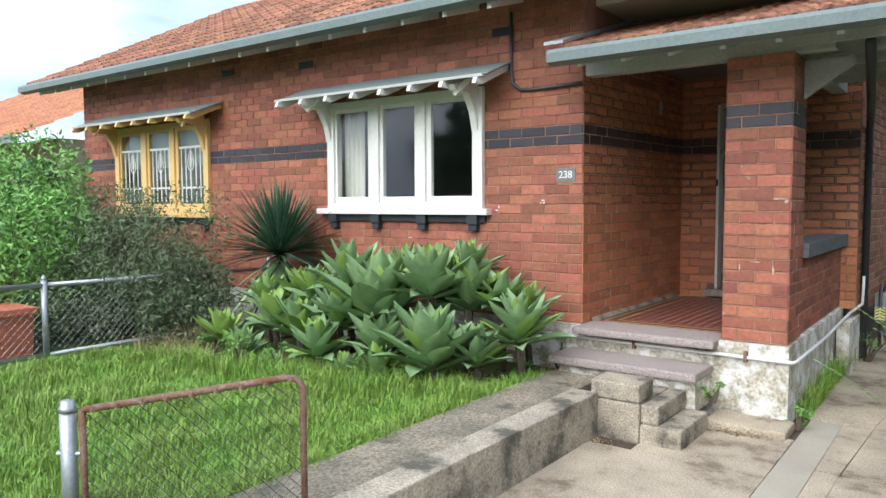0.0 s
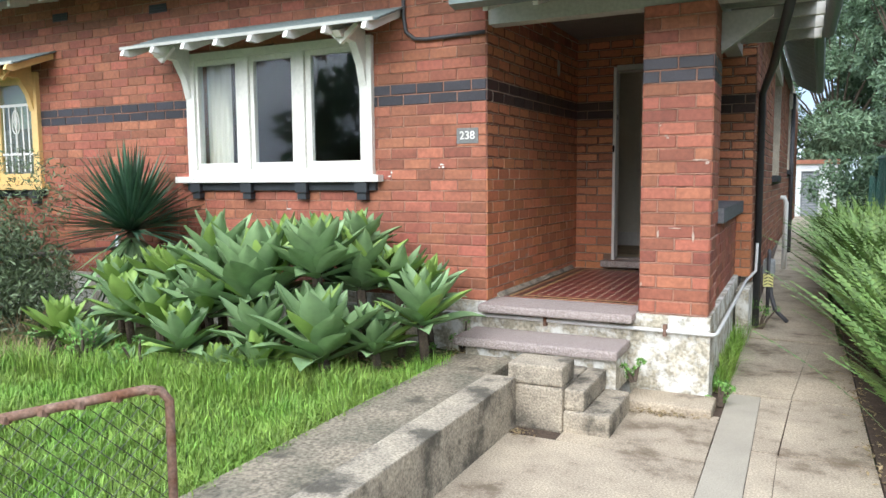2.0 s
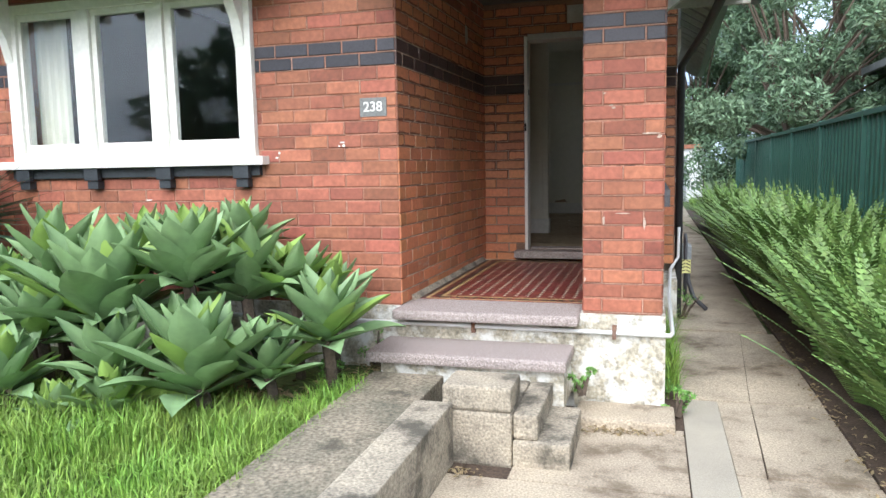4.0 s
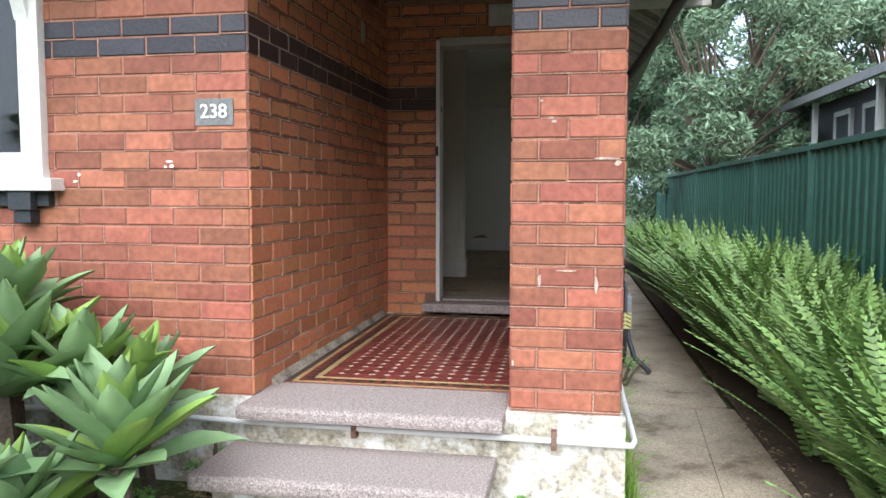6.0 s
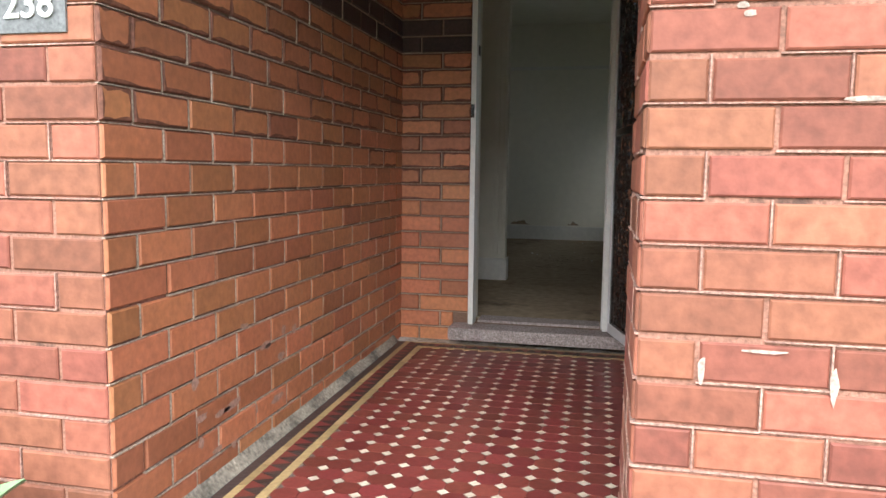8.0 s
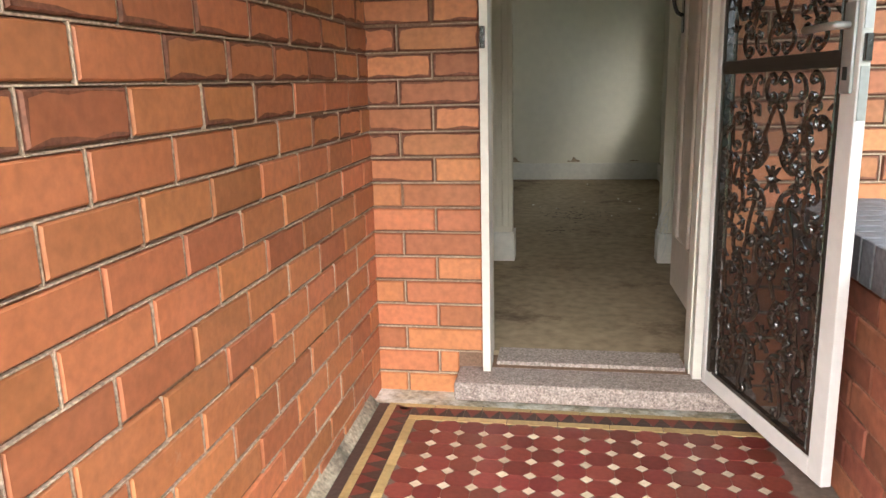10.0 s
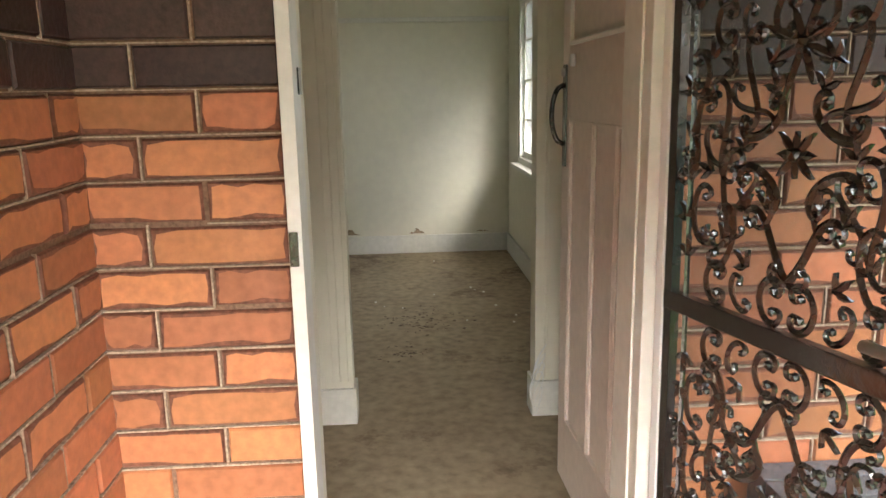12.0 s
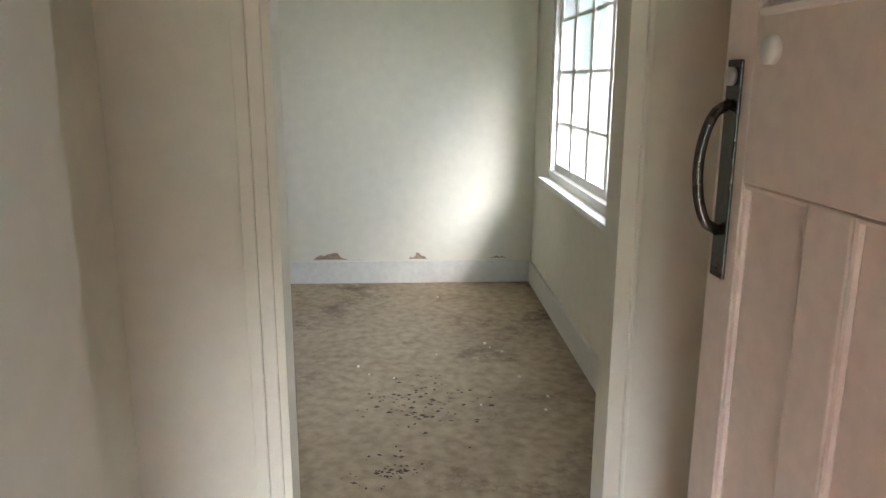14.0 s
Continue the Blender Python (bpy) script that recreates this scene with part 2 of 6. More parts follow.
M_BLIND = mat("roller_blind", (0.5, 0.48, 0.4), rough=0.9, var=0.08)
M_METER = mat("meter_grey", (0.35, 0.37, 0.38), rough=0.5, metal=0.3, var=0.15)
M_TAG = mat("yellow_tag", (0.8, 0.75, 0.3), rough=0.6, var=0.1)
M_POT = mat("terracotta_pot", (0.5, 0.14, 0.07), rough=0.7, var=0.15)
M_SHED = mat("white_shed", (0.75, 0.76, 0.76), rough=0.7, var=0.1)
M_ROLLER = mat("roller_door_grey", (0.28, 0.3, 0.32), rough=0.5, var=0.1)
M_TAN = mat("tan_brick_far", (0.35, 0.27, 0.19), rough=0.85, island="island", spread=0.25)


def glass(name, tint=(0.9, 0.95, 0.95), rough=0.02):
    m = bpy.data.materials.new(name)
    m.use_nodes = True
    b = m.node_tree.nodes["Principled BSDF"]
    b.inputs["Base Color"].default_value = (*tint, 1)
    b.inputs["Transmission Weight"].default_value, b.inputs["Roughness"].default_value, b.inputs["IOR"].default_value = 1.0, rough, 1.45
    return m


M_GLASS = glass("window_glass")
M_FROST = glass("frosted_glass", (0.95, 0.97, 0.97), 0.35)
M_LEADG = glass("leadlight_glass", (0.6, 0.75, 0.7), 0.1)


# ---- building blocks ----
def mesh_of(bm, name, material, smooth=False):
    me = bpy.data.meshes.new(name)
    bm.to_mesh(me)
    bm.free()
    if smooth:
        for p in me.polygons:
            p.use_smooth = True
    for m in material if isinstance(material, (list, tuple)) else [material]:
        me.materials.append(m)
    return me


def part(name, bm, material, parent=None, label="", kind="", smooth=False):
    """Links a bmesh as one mesh object under its parent."""
    ob = new(name, mesh_of(bm, name, material, smooth))
    ob.parent = parent
    return tagged(ob, label=label, kind=kind)


def thing(name, x, y, z, label, category, group="", kind="", rz=0):
    ob = new(name)
    ob.empty_display_size = 0.1
    ob.matrix_basis = pose(x, y, z, 0, 0, rz)
    return tagged(ob, label, category, group, kind)


def box(bm, x0, x1, y0, y1, z0, z1, bev=0.0):
    m = Matrix.Translation(((x0 + x1) / 2, (y0 + y1) / 2, (z0 + z1) / 2)) @ Matrix.Diagonal((abs(x1 - x0), abs(y1 - y0), abs(z1 - z0), 1))
    r = bmesh.ops.create_cube(bm, size=1, matrix=m)
    if bev:
        es = list({e for v in r["verts"] for e in v.link_edges})
        bmesh.ops.bevel(bm, geom=es, offset=bev, segments=2, profile=0.6, affect="EDGES")
    return r["verts"]


def boxes(*items, bev=0.0):
    bm = bmesh.new()
    for it in items:
        box(bm, *it, bev=bev)
    return bm


def tube(bm, pts, r, seg=8, r2=None):
    """A round bar through the points."""
    pts = [Vector(p) for p in pts]
    rings = []
    for i, p in enumerate(pts):
        d = (pts[min(i + 1, len(pts) - 1)] - pts[max(i - 1, 0)]).normalized()
        a = d.orthogonal().normalized() if not rings else (prev - d * prev.dot(d)).normalized()
        prev = a
        b = d.cross(a)
        rr = r if r2 is None else r + (r2 - r) * i / (len(pts) - 1)
        rings.append([bm.verts.new(p + (a * math.cos(2 * math.pi * k / seg) + b * math.sin(2 * math.pi * k / seg)) * rr) for k in range(seg)])
    for u, v in zip(rings, rings[1:]):
        for k in range(seg):
            bm.faces.new((u[k], u[(k + 1) % seg], v[(k + 1) % seg], v[k]))
    bm.faces.new(rings[0][::-1])
    bm.faces.new(rings[-1])


def prism(bm, outline, y0, y1, axis="y"):
    """Extrudes a polygon given in the two other axes."""
    def at(u, v, w):
        return {"y": (u, w, v), "x": (w, u, v), "z": (u, v, w)}[axis]
    a = [bm.verts.new(at(u, v, y0)) for u, v in outline]
    b = [bm.verts.new(at(u, v, y1)) for u, v in outline]
    fs = [bm.faces.new(a), bm.faces.new(b[::-1])]
    n = len(a)
    for i in range(n):
        fs.append(bm.faces.new((a[i], b[i], b[(i + 1) % n], a[(i + 1) % n])))
    bmesh.ops.recalc_face_normals(bm, faces=fs)


# daylight standing in the side window of the room
for nm, eye, aim, w, h, watts in (("window_light", (1.745, 6.36, 1.66), (0.3, 5.7, 0.95), 1.5, 1.1, 0.55),):
    lamp = new(nm, bpy.data.lights.new(nm, "AREA"))
    lamp.data.shape, lamp.data.size, lamp.data.size_y, lamp.data.energy, lamp.data.color = "RECTANGLE", w, h, watts, (1.0, 0.98, 0.93)
    lamp.data.spread = radians(165)
    lamp.matrix_world = look(eye, aim)

# ---- large structure ----
CO = 0.086            # brick course
Z0, Z1 = -0.62, 3.0
OPEN_W = (-3.04, -1.0, 0.995, 2.13)     # white window opening
OPEN_Y = (-7.42, -5.2, 0.93, 2.13)    # yellow window opening


def wall(name, axis, at, thick, a0, a1, z0, z1, openings, material, label):
    """A wall along x or y with real openings; at is its face, thick goes away from it."""
    bm = bmesh.new()
    lo, hi = sorted((at, at + thick))
    cuts = sorted(openings)
    a = a0
    for o in cuts:
        spans = [(a, o[0], z0, z1), (o[0], o[1], z0, o[2]), (o[0], o[1], o[3], z1)]
        a = o[1]
        for s in spans:
            if s[1] - s[0] > 1e-4 and s[3] - s[2] > 1e-4:
                box(bm, *((s[0], s[1], lo, hi) if axis == "x" else (lo, hi, s[0], s[1])), s[2], s[3])
    box(bm, *((a, a1, lo, hi) if axis == "x" else (lo, hi, a, a1)), z0, z1)
    ob = new(name, mesh_of(bm, name, material))
    return tagged(ob, label=label, category="wall", kind="structure")


DOOR = (0.40, 1.17, 0.09, 2.12)
wall_facade = wall("wall_facade", "x", 0.0, 0.23, -8.35, 0.0, 0.0, Z1, [OPEN_Y, OPEN_W], M_MORTAR, "red brick front wall with a double band of dark bricks")
wall_porch_side = wall("wall_porch_side", "y", 0.0, -0.23, 0.23, 2.515, 0.0, Z1, [], M_MORTARP, "orange brick side wall of the porch with a dark band")
wall_porch_back = wall("wall_porch_back", "x", 2.515, 0.12, -0.23, 1.77, -0.03, Z1, [DOOR], M_MORTARP, "brick wall with the front doorway at the back of the porch")
wall_side = wall("wall_side", "y", 1.77, -0.09, 2.637, 16.0, -0.1, 2.9, [(5.5, 7.22, 0.98, 2.35), (10.2, 11.2, 1.1, 2.3)], M_SMORTAR, "long side wall of brown bricks with pale mortar beside the path")
SHEAR = 0.023        # the side wall runs slightly out of square
for v in wall_side.data.vertices:
    if v.co.x > 1.75:
        v.co.x += max(0, v.co.y - 2.6) * SHEAR
for nm, it in (("foundation", (-8.36, 0.0, -0.025, 0.2, Z0, 0.0)), ("foundation", (1.68, 1.79, 2.0, 2.7, Z0, -0.1))):
    tagged(new(nm, mesh_of(boxes(it), nm, M_RENDER)), label="weathered rendered footing under the brickwork", category="wall", kind="structure")
porch_base = tagged(new("foundation", mesh_of(boxes((0.0, 1.66, 0.02, 2.52, Z0, -0.012), (1.13, 1.665, -0.03, 0.02, Z0, -0.012)), "foundation", M_RENDER)), label="flaking whitewashed render base of the porch", category="wall", kind="structure")

# inner walls, ceilings and floors
wall_room_left = wall("wall_entry_left", "y", 0.0, -0.225, 2.637, 4.13, 0.0, 2.75, [], M_PLASTER, "cream plaster wall of the entry")
wall_room_right = wall("wall_room_right", "y", 1.65, 0.025, 2.637, 7.77, 0.0, 2.75, [(5.5, 7.22, 0.98, 2.35)], M_PLASTER, "cream plaster wall with a window in the side wall")
tagged(new("wall_entry_nib", mesh_of(boxes((0.001, 0.12, 2.66, 3.66, 0.1, 2.745)), "wall_entry_nib", M_PLASTER)), label="cream plaster projecting piece of the entry wall", category="wall", kind="structure")
wall_far = wall("wall_room_end", "x", 7.77, 0.12, -3.6, 1.675, 0.0, 2.75, [], M_PLASTER, "cream plaster end wall with holes above the skirting board")
wall_arch = wall("wall_arch", "x", 4.13, 0.12, -3.6, 1.648, 0.0, 2.75, [(0.39, 1.22, 0.0, 2.45)], M_PLASTER, "cream plaster cross wall with a wide opening")
# room shade put into the wall colour, so the window panes look dark
M_DIMROOM = mat("dim_room_brown", (0.13, 0.11, 0.09), rough=0.9, var=0.15)
tagged(new("wall_front_room_back", mesh_of(boxes((-3.6, -0.256, 4.1, 4.129, 0.1, 2.745)), "wall_front_room_back", M_DIMROOM)), label="back wall of the front room, coloured dark brown to look unlit", category="wall", kind="structure")
wall_room_west = wall("wall_room_west", "y", -3.6, -0.12, 0.23, 7.77, 0.0, 2.75, [], M_DIMROOM, "wall at the far side of the room, coloured dark brown to look unlit")
wall_inner_porch = wall("wall_front_room_right", "y", -0.235, -0.02, 0.23, 4.099, 0.0, 2.75, [], M_DIMROOM, "right wall of the front room, coloured dark brown to look unlit")
tagged(new("ceiling", mesh_of(boxes((-3.72, 1.675, 0.235, 7.9, 2.75, 2.85)), "ceiling", M_PLASTER)), label="flat cream plaster ceiling indoors", category="ceiling", kind="structure")
floor_in = tagged(new("floor", mesh_of(boxes((-3.6, 1.648, 2.66, 7.77, 0.0, 0.1), (-3.6, -0.255, 0.24, 2.66, 0.0, 0.1)), "floor", M_CARPET)), label="stained grey-brown bare floor of the rooms", category="floor", kind="structure")
tagged(new("ceiling", mesh_of(boxes((0.0, 1.9, 0.16, 2.515, 2.42, 2.46)), "ceiling", M_CEIL)), label="dark flat ceiling of the porch", category="ceiling", kind="structure")

pillar = thing("wall_pillar", 0, 0, 0, "square brick porch pillar with a double dark band near its top", "pillar", kind="structure")
part("core", boxes((1.181, 1.641, 0.006, 0.464, -0.01, 2.12)), M_MORTAR, pillar)
lowwall = thing("wall_low", 0, 0, 0, "low brick porch wall under a dark brick capping", "wall", kind="structure")
part("core", boxes((1.43, 1.62, 0.47, 2.505, -0.01, 0.61)), M_MORTAR, lowwall)

# ground: one sheet to the horizon
bm = bmesh.new()
GX = [-400, -60, -20, -9, -4.2, -1, -0.03, 0.02, 0.6, 0.62, 1.2, 2.6, 3.3, 8, 30, 400]
GY = [-400, -40, -12, -6, -4.5, -2.5, -1.0, 0.0, 2, 6, 12, 20, 40, 400]


def ground_z(x, y):
    if x < 0.5:
        return -0.40
    return -0.60


vs = {(i, j): bm.verts.new((x, y, ground_z(x, y) - 0.02)) for i, x in enumerate(GX) for j, y in enumerate(GY)}
for i in range(len(GX) - 1):
    for j in range(len(GY) - 1):
        bm.faces.new((vs[i, j], vs[i + 1, j], vs[i + 1, j + 1], vs[i, j + 1]))
ground = tagged(new("ground", mesh_of(bm, "ground", M_SOIL)), label="earth with thin grass under the garden", category="ground", kind="structure")

# ---- windows, steps, roof ----
def front_window(name, o, paint, leaded, label):
    x0, x1, z0, z1 = o
    w = thing(name, 0, 0, 0, label, "window", kind="structure")
    bm = bmesh.new()
    d0, d1 = -0.05, 0.08
    box(bm, x0, x0 + 0.1, d0, d1, z0, z1, 0.004)
    box(bm, x1 - 0.1, x1, d0, d1, z0, z1, 0.004)
    box(bm, x0 + 0.1, x1 - 0.1, d0, d1, z1 - 0.07, z1, 0.004)
    box(bm, x0 + 0.1, x1 - 0.1, d0, d1, z0, z0 + 0.06, 0.004)
    step = (x1 - x0 - 0.2) / 3
    for k in (1, 2):
        xm = x0 + 0.1 + step * k
        box(bm, xm - 0.035, xm + 0.035, d0, d1, z0 + 0.06, z1 - 0.07, 0.004)
    part("window_frame", bm, paint, w)
    for k in range(3):
        a, b = x0 + 0.1 + step * k + (0.035 if k else 0), x0 + 0.1 + step * (k + 1) - (0.035 if k < 2 else 0)
        c, d = z0 + 0.06, z1 - 0.07
        s, sl, sr = 0.045, (0.03, 0.045, 0.06)[k], (0.095, 0.08, 0.03)[k]
        bm = boxes((a + 0.002, a + sl, -0.025, 0.02, c + 0.002, d - 0.002), (b - sr, b - 0.002, -0.025, 0.02, c + 0.002, d - 0.002), (a + sl, b - sr, -0.025, 0.02, d - s, d - 0.002), (a + sl, b - sr, -0.025, 0.02, c + 0.002, c + s + 0.015), bev=0.003)
        sash = part("sash", bm, paint, w)
        part("pane", boxes((a + sl, b - sr, -0.004, 0.0, c + s + 0.015, d - s)), M_LEADG if leaded else M_GLASS, sash).visible_shadow = False
        if leaded:
            zl, zh = c + 0.1, d - 0.28
            bm = bmesh.new()
            box(bm, a + sl, b - sr, -0.012, -0.002, zh, zh + 0.03)
            box(bm, a + sl, b - sr, -0.012, -0.002, zl + 0.16, zl + 0.185)
            for f in (0.12, 0.3, 0.5, 0.7, 0.88):
                xm = a + s + (b - a - 2 * s) * f
                box(bm, xm - 0.008, xm + 0.008, -0.012, -0.003, zl - 0.02, zh)
            part("glazing_bar", bm, M_WHITE, sash)
            bm = bmesh.new()
            cx, cz = (a + b) / 2, (zl + zh) / 2 + 0.18
            tube(bm, [(cx + 0.06 * math.sin(u) * (1 - 0.3 * math.cos(u)), -0.012, cz + 0.13 * math.cos(u)) for u in np.linspace(0, 2 * math.pi, 17)], 0.007, 5)
            tube(bm, [(cx, -0.012, cz + 0.1), (cx - 0.03, -0.012, cz), (cx, -0.012, cz - 0.1), (cx + 0.03, -0.012, cz), (cx, -0.012, cz + 0.1)], 0.007, 5)
            tube(bm, [(cx, -0.012, cz - 0.13), (cx, -0.012, cz - 0.34)], 0.01, 5)
            part("tulip_motif", bm, M_WHITE, sash, "pale leadlight tulip motif")
    part("window_sill", boxes((x0 - 0.13, x1 + 0.08, -0.1, 0.1, z0 - 0.06, z0 - 0.002), bev=0.006), M_PEEL if not leaded else paint, w, "painted timber window sill")
    bm = boxes((x0 - 0.03, x1 + 0.02, -0.04, 0.0, z0 - 0.13, z0 - 0.062))
    part("under_sill", bm, M_DARKPAINT, w, "dark painted brick under-sill")
    for k in range(4):
        xm = x0 + 0.1 + (x1 - x0 - 0.2) * k / 3
        bm = boxes((xm - 0.06, xm + 0.06, -0.085, -0.041, z0 - 0.15, z0 - 0.062), (xm - 0.045, xm + 0.045, -0.07, -0.003, z0 - 0.21, z0 - 0.152), bev=0.005)
        part("corbel", bm, M_DARKPAINT, w, "dark corbel block")
    # hood
    zt = z1 + 0.14
    hood = part("hood", boxes((x0 - 0.33, x1 + 0.3, -0.5, -0.478, zt - 0.14, zt - 0.115)), M_FASCIA, w, "weathered timber hood over the window")
    for k in range(6):
        y0, y1 = -0.002 - k * 0.08, -0.002 - (k + 1) * 0.08
        bm = bmesh.new()
        za, zb = zt + 0.06 - 0.19 * (k / 6), zt + 0.06 - 0.19 * ((k + 1) / 6)
        prism(bm, [(y0, za), (y1 - 0.008, zb + 0.004), (y1 - 0.008, zb - 0.012), (y0, za - 0.014)], x0 - 0.34, x1 + 0.31, "x")
        part("board", bm, M_GUTTER, hood)
    for k in range(8):
        xm = x0 - 0.26 + (x1 - x0 + 0.5) * k / 7
        bm = bmesh.new()
        prism(bm, [(-0.003, zt + 0.035), (-0.52, zt - 0.15), (-0.54, zt - 0.2), (-0.44, zt - 0.2), (-0.003, zt - 0.02)], xm - 0.02, xm + 0.02, "x")
        part("rafter", bm, M_WHITE if not leaded else paint, hood)
    for xm in (x0 + 0.03, x1 - 0.08):
        bm = bmesh.new()
        prism(bm, [(-0.052, zt - 0.04), (-0.44, zt - 0.17), (-0.40, zt - 0.21), (-0.2, zt - 0.22), (-0.1, zt - 0.38), (-0.052, zt - 0.55)], xm - 0.035, xm + 0.035, "x")
        part("bracket", bm, paint, hood, "curved timber bracket")
        bm = bmesh.new()
        for q in (-1, 1):
            prism(bm, [(xm, zt - 0.2), (xm + q * 0.14, zt - 0.1), (xm + q * 0.16, zt - 0.13), (xm, zt - 0.26)], -0.36, -0.33, "y")
        part("strut", bm, paint, hood)
    return w


window_1 = front_window("window_1", OPEN_W, M_WHITE, False, "triple casement window in peeling white paint under a timber hood")
window_2 = front_window("window_2", OPEN_Y, M_YELLOW, True, "triple leadlight window in cream yellow paint under a timber hood")
for nm, x0, x1, dz in (("roller_blind", -7.3, -5.3, 0.0),):
    b = thing(nm, 0, 0, 0, "pale roller blind half down behind the leadlight window", "blind")
    part("cloth", boxes((x0, x1, 0.12, 0.123, 1.55, 2.05)), M_BLIND, b)


def slab(name, x0, x1, y0, y1, z0, z1, material, label, cat="step", bev=0.02):
    return tagged(new(name, mesh_of(boxes((x0, x1, y0, y1, z0, z1), bev=bev), name, material)), label=label, category=cat, kind="structure")


slab("step", -0.01, 1.165, -0.17, 0.27, -0.065, -0.001, M_TERRAZZO, "pinkish terrazzo top step at the porch edge")
slab("step", -0.08, 1.13, -0.46, -0.03, -0.27, -0.2, M_TERRAZZO, "pinkish terrazzo middle step slab")
slab("step_riser", 0.0, 1.13, -0.032, 0.018, -0.5, -0.068, M_RENDER, "stained render riser under the top step", bev=0.0)
slab("step_riser", 0.0, 1.11, -0.4, -0.034, -0.5, -0.271, M_RENDER, "stained render riser under the step slab", bev=0.0)
slab("step", 0.56, 0.92, -1.0, -0.72, -0.33, -0.2, M_CONC, "worn concrete block at the head of the garden wall")
slab("step", 0.6, 0.92, -1.0, -0.4, -0.62, -0.331, M_CONC, "stained concrete step block")
slab("step", 0.922, 1.21, -1.0, -0.4, -0.62, -0.47, M_CONC, "lowest worn concrete step")
slab("step", 0.922, 1.05, -0.98, -0.4, -0.47, -0.335, M_CONC, "worn concrete step tread")
garden_wall = slab("garden_wall", 0.42, 0.62, -4.2, -1.001, -0.66, -0.29, M_CONC, "low stained concrete retaining wall beside the driveway", "wall", 0.012)
slab("pavement", -0.02, 0.42, -4.2, -0.47, -0.5, -0.315, M_GPATH, "weathered concrete garden path", "pavement", 0.01)

# roof
def gutter(name, x0, x1, y, z, label):
    bm = bmesh.new()
    prism(bm, [(y, z), (y - 0.1, z), (y - 0.12, z - 0.03), (y - 0.115, z - 0.1), (y - 0.02, z - 0.12), (y, z - 0.1)], x0, x1, "x")
    g = tagged(new(name, mesh_of(bm, name, M_GUTTER)), label=label, category="gutter")
    return g


EY, EZ = -0.55, 2.83
gutter("gutter", -9.0, 0.3, EY, EZ, "long grey gutter along the front eave")
roof = thing("roof", 0, 0, 0, "weathered terracotta tile roof over the front of the house", "roof", kind="structure")
bm = bmesh.new()
TP = math.tan(radians(27))
prism(bm, [(EY, EZ - 0.01), (3.5, EZ - 0.01 + TP * 4.05), (3.5, EZ - 0.07 + TP * 4.05), (EY, EZ - 0.07)], -8.9, 1.5, "x")
part("roof_sheet", bm, M_SOFFIT, roof, "dark sarking boards")
for k in range(24):
    x = -8.6 + k * 0.47
    if x > 0.2: break
    bm = bmesh.new()
    prism(bm, [(0.0, EZ + 0.1), (EY + 0.02, EZ - 0.08), (EY + 0.02, EZ - 0.16), (0.0, EZ + 0.0)], x - 0.022, x + 0.022, "x")
    part("rafter_tail", bm, M_WHITE, roof, "white painted rafter end")
slabp = thing("roof_porch", 0, 0, 0, "lower terracotta tile roof over the porch with grey eaves", "roof", kind="structure")
part("beam", boxes((-0.0, 1.9, 0.02, 0.16, 2.12, 2.33)), M_FASCIA, slabp, "grey painted timber porch beam")
PE, PZ = -0.5, 2.24
bm = bmesh.new()
prism(bm, [(PE, PZ - 0.01), (2.5, PZ + 0.3 * 3.0), (2.5, PZ - 0.07 + 0.3 * 3.0), (PE, PZ - 0.07)], 0.0, 2.25, "x")
part("roof_sheet", bm, M_SOFFIT, slabp)
gutter("gutter", -0.02, 2.3, PE, PZ, "grey gutter along the porch eave")

# driveway and side path


# ---- ground works ----
def paved(name, x0, x1, y0, y1, z0a, z0b, material, label, parent=None):
    """A slab whose top slopes from z0a at y0 to z0b at y1."""
    bm = bmesh.new()
    g = 0.006
    vs = [bm.verts.new(p) for p in ((x0 + g, y0 + g, z0a), (x1 - g, y0 + g, z0a), (x1 - g, y1 - g, z0b), (x0 + g, y1 - g, z0b))]
    ws = [bm.verts.new((v.co.x, v.co.y, -0.75)) for v in vs]
    bm.faces.new(vs)
    for i in range(4):
        bm.faces.new((vs[i], ws[i], ws[(i + 1) % 4], vs[(i + 1) % 4]))
    bmesh.ops.recalc_face_normals(bm, faces=bm.faces)
    return part(name, bm, material, parent)


paving = thing("pavement", 0, 0, 0, "stained cracked concrete driveway and side path slabs", "pavement", kind="structure")
part("joint_bed", boxes((0.62, 2.56, -9.0, 26.0, -0.8, -0.612)), M_DIRT, paving, "dirt in the joints")


def paved_quad(pts, z0, material):
    bm = bmesh.new()
    c = sum((Vector((*p, 0)) for p in pts), Vector()) / 4
    vs = []
    for p in pts:
        v = Vector((*p, z0))
        d = (Vector((c.x, c.y, z0)) - v).normalized() * 0.009
        vs.append(bm.verts.new(v + d))
    ws = [bm.verts.new((v.co.x, v.co.y, -0.75)) for v in vs]
    bm.faces.new(vs)
    for i in range(4):
        bm.faces.new((vs[i], ws[i], ws[(i + 1) % 4], vs[(i + 1) % 4]))
    bmesh.ops.recalc_face_normals(bm, faces=bm.faces)
    part("slab", bm, material, paving)


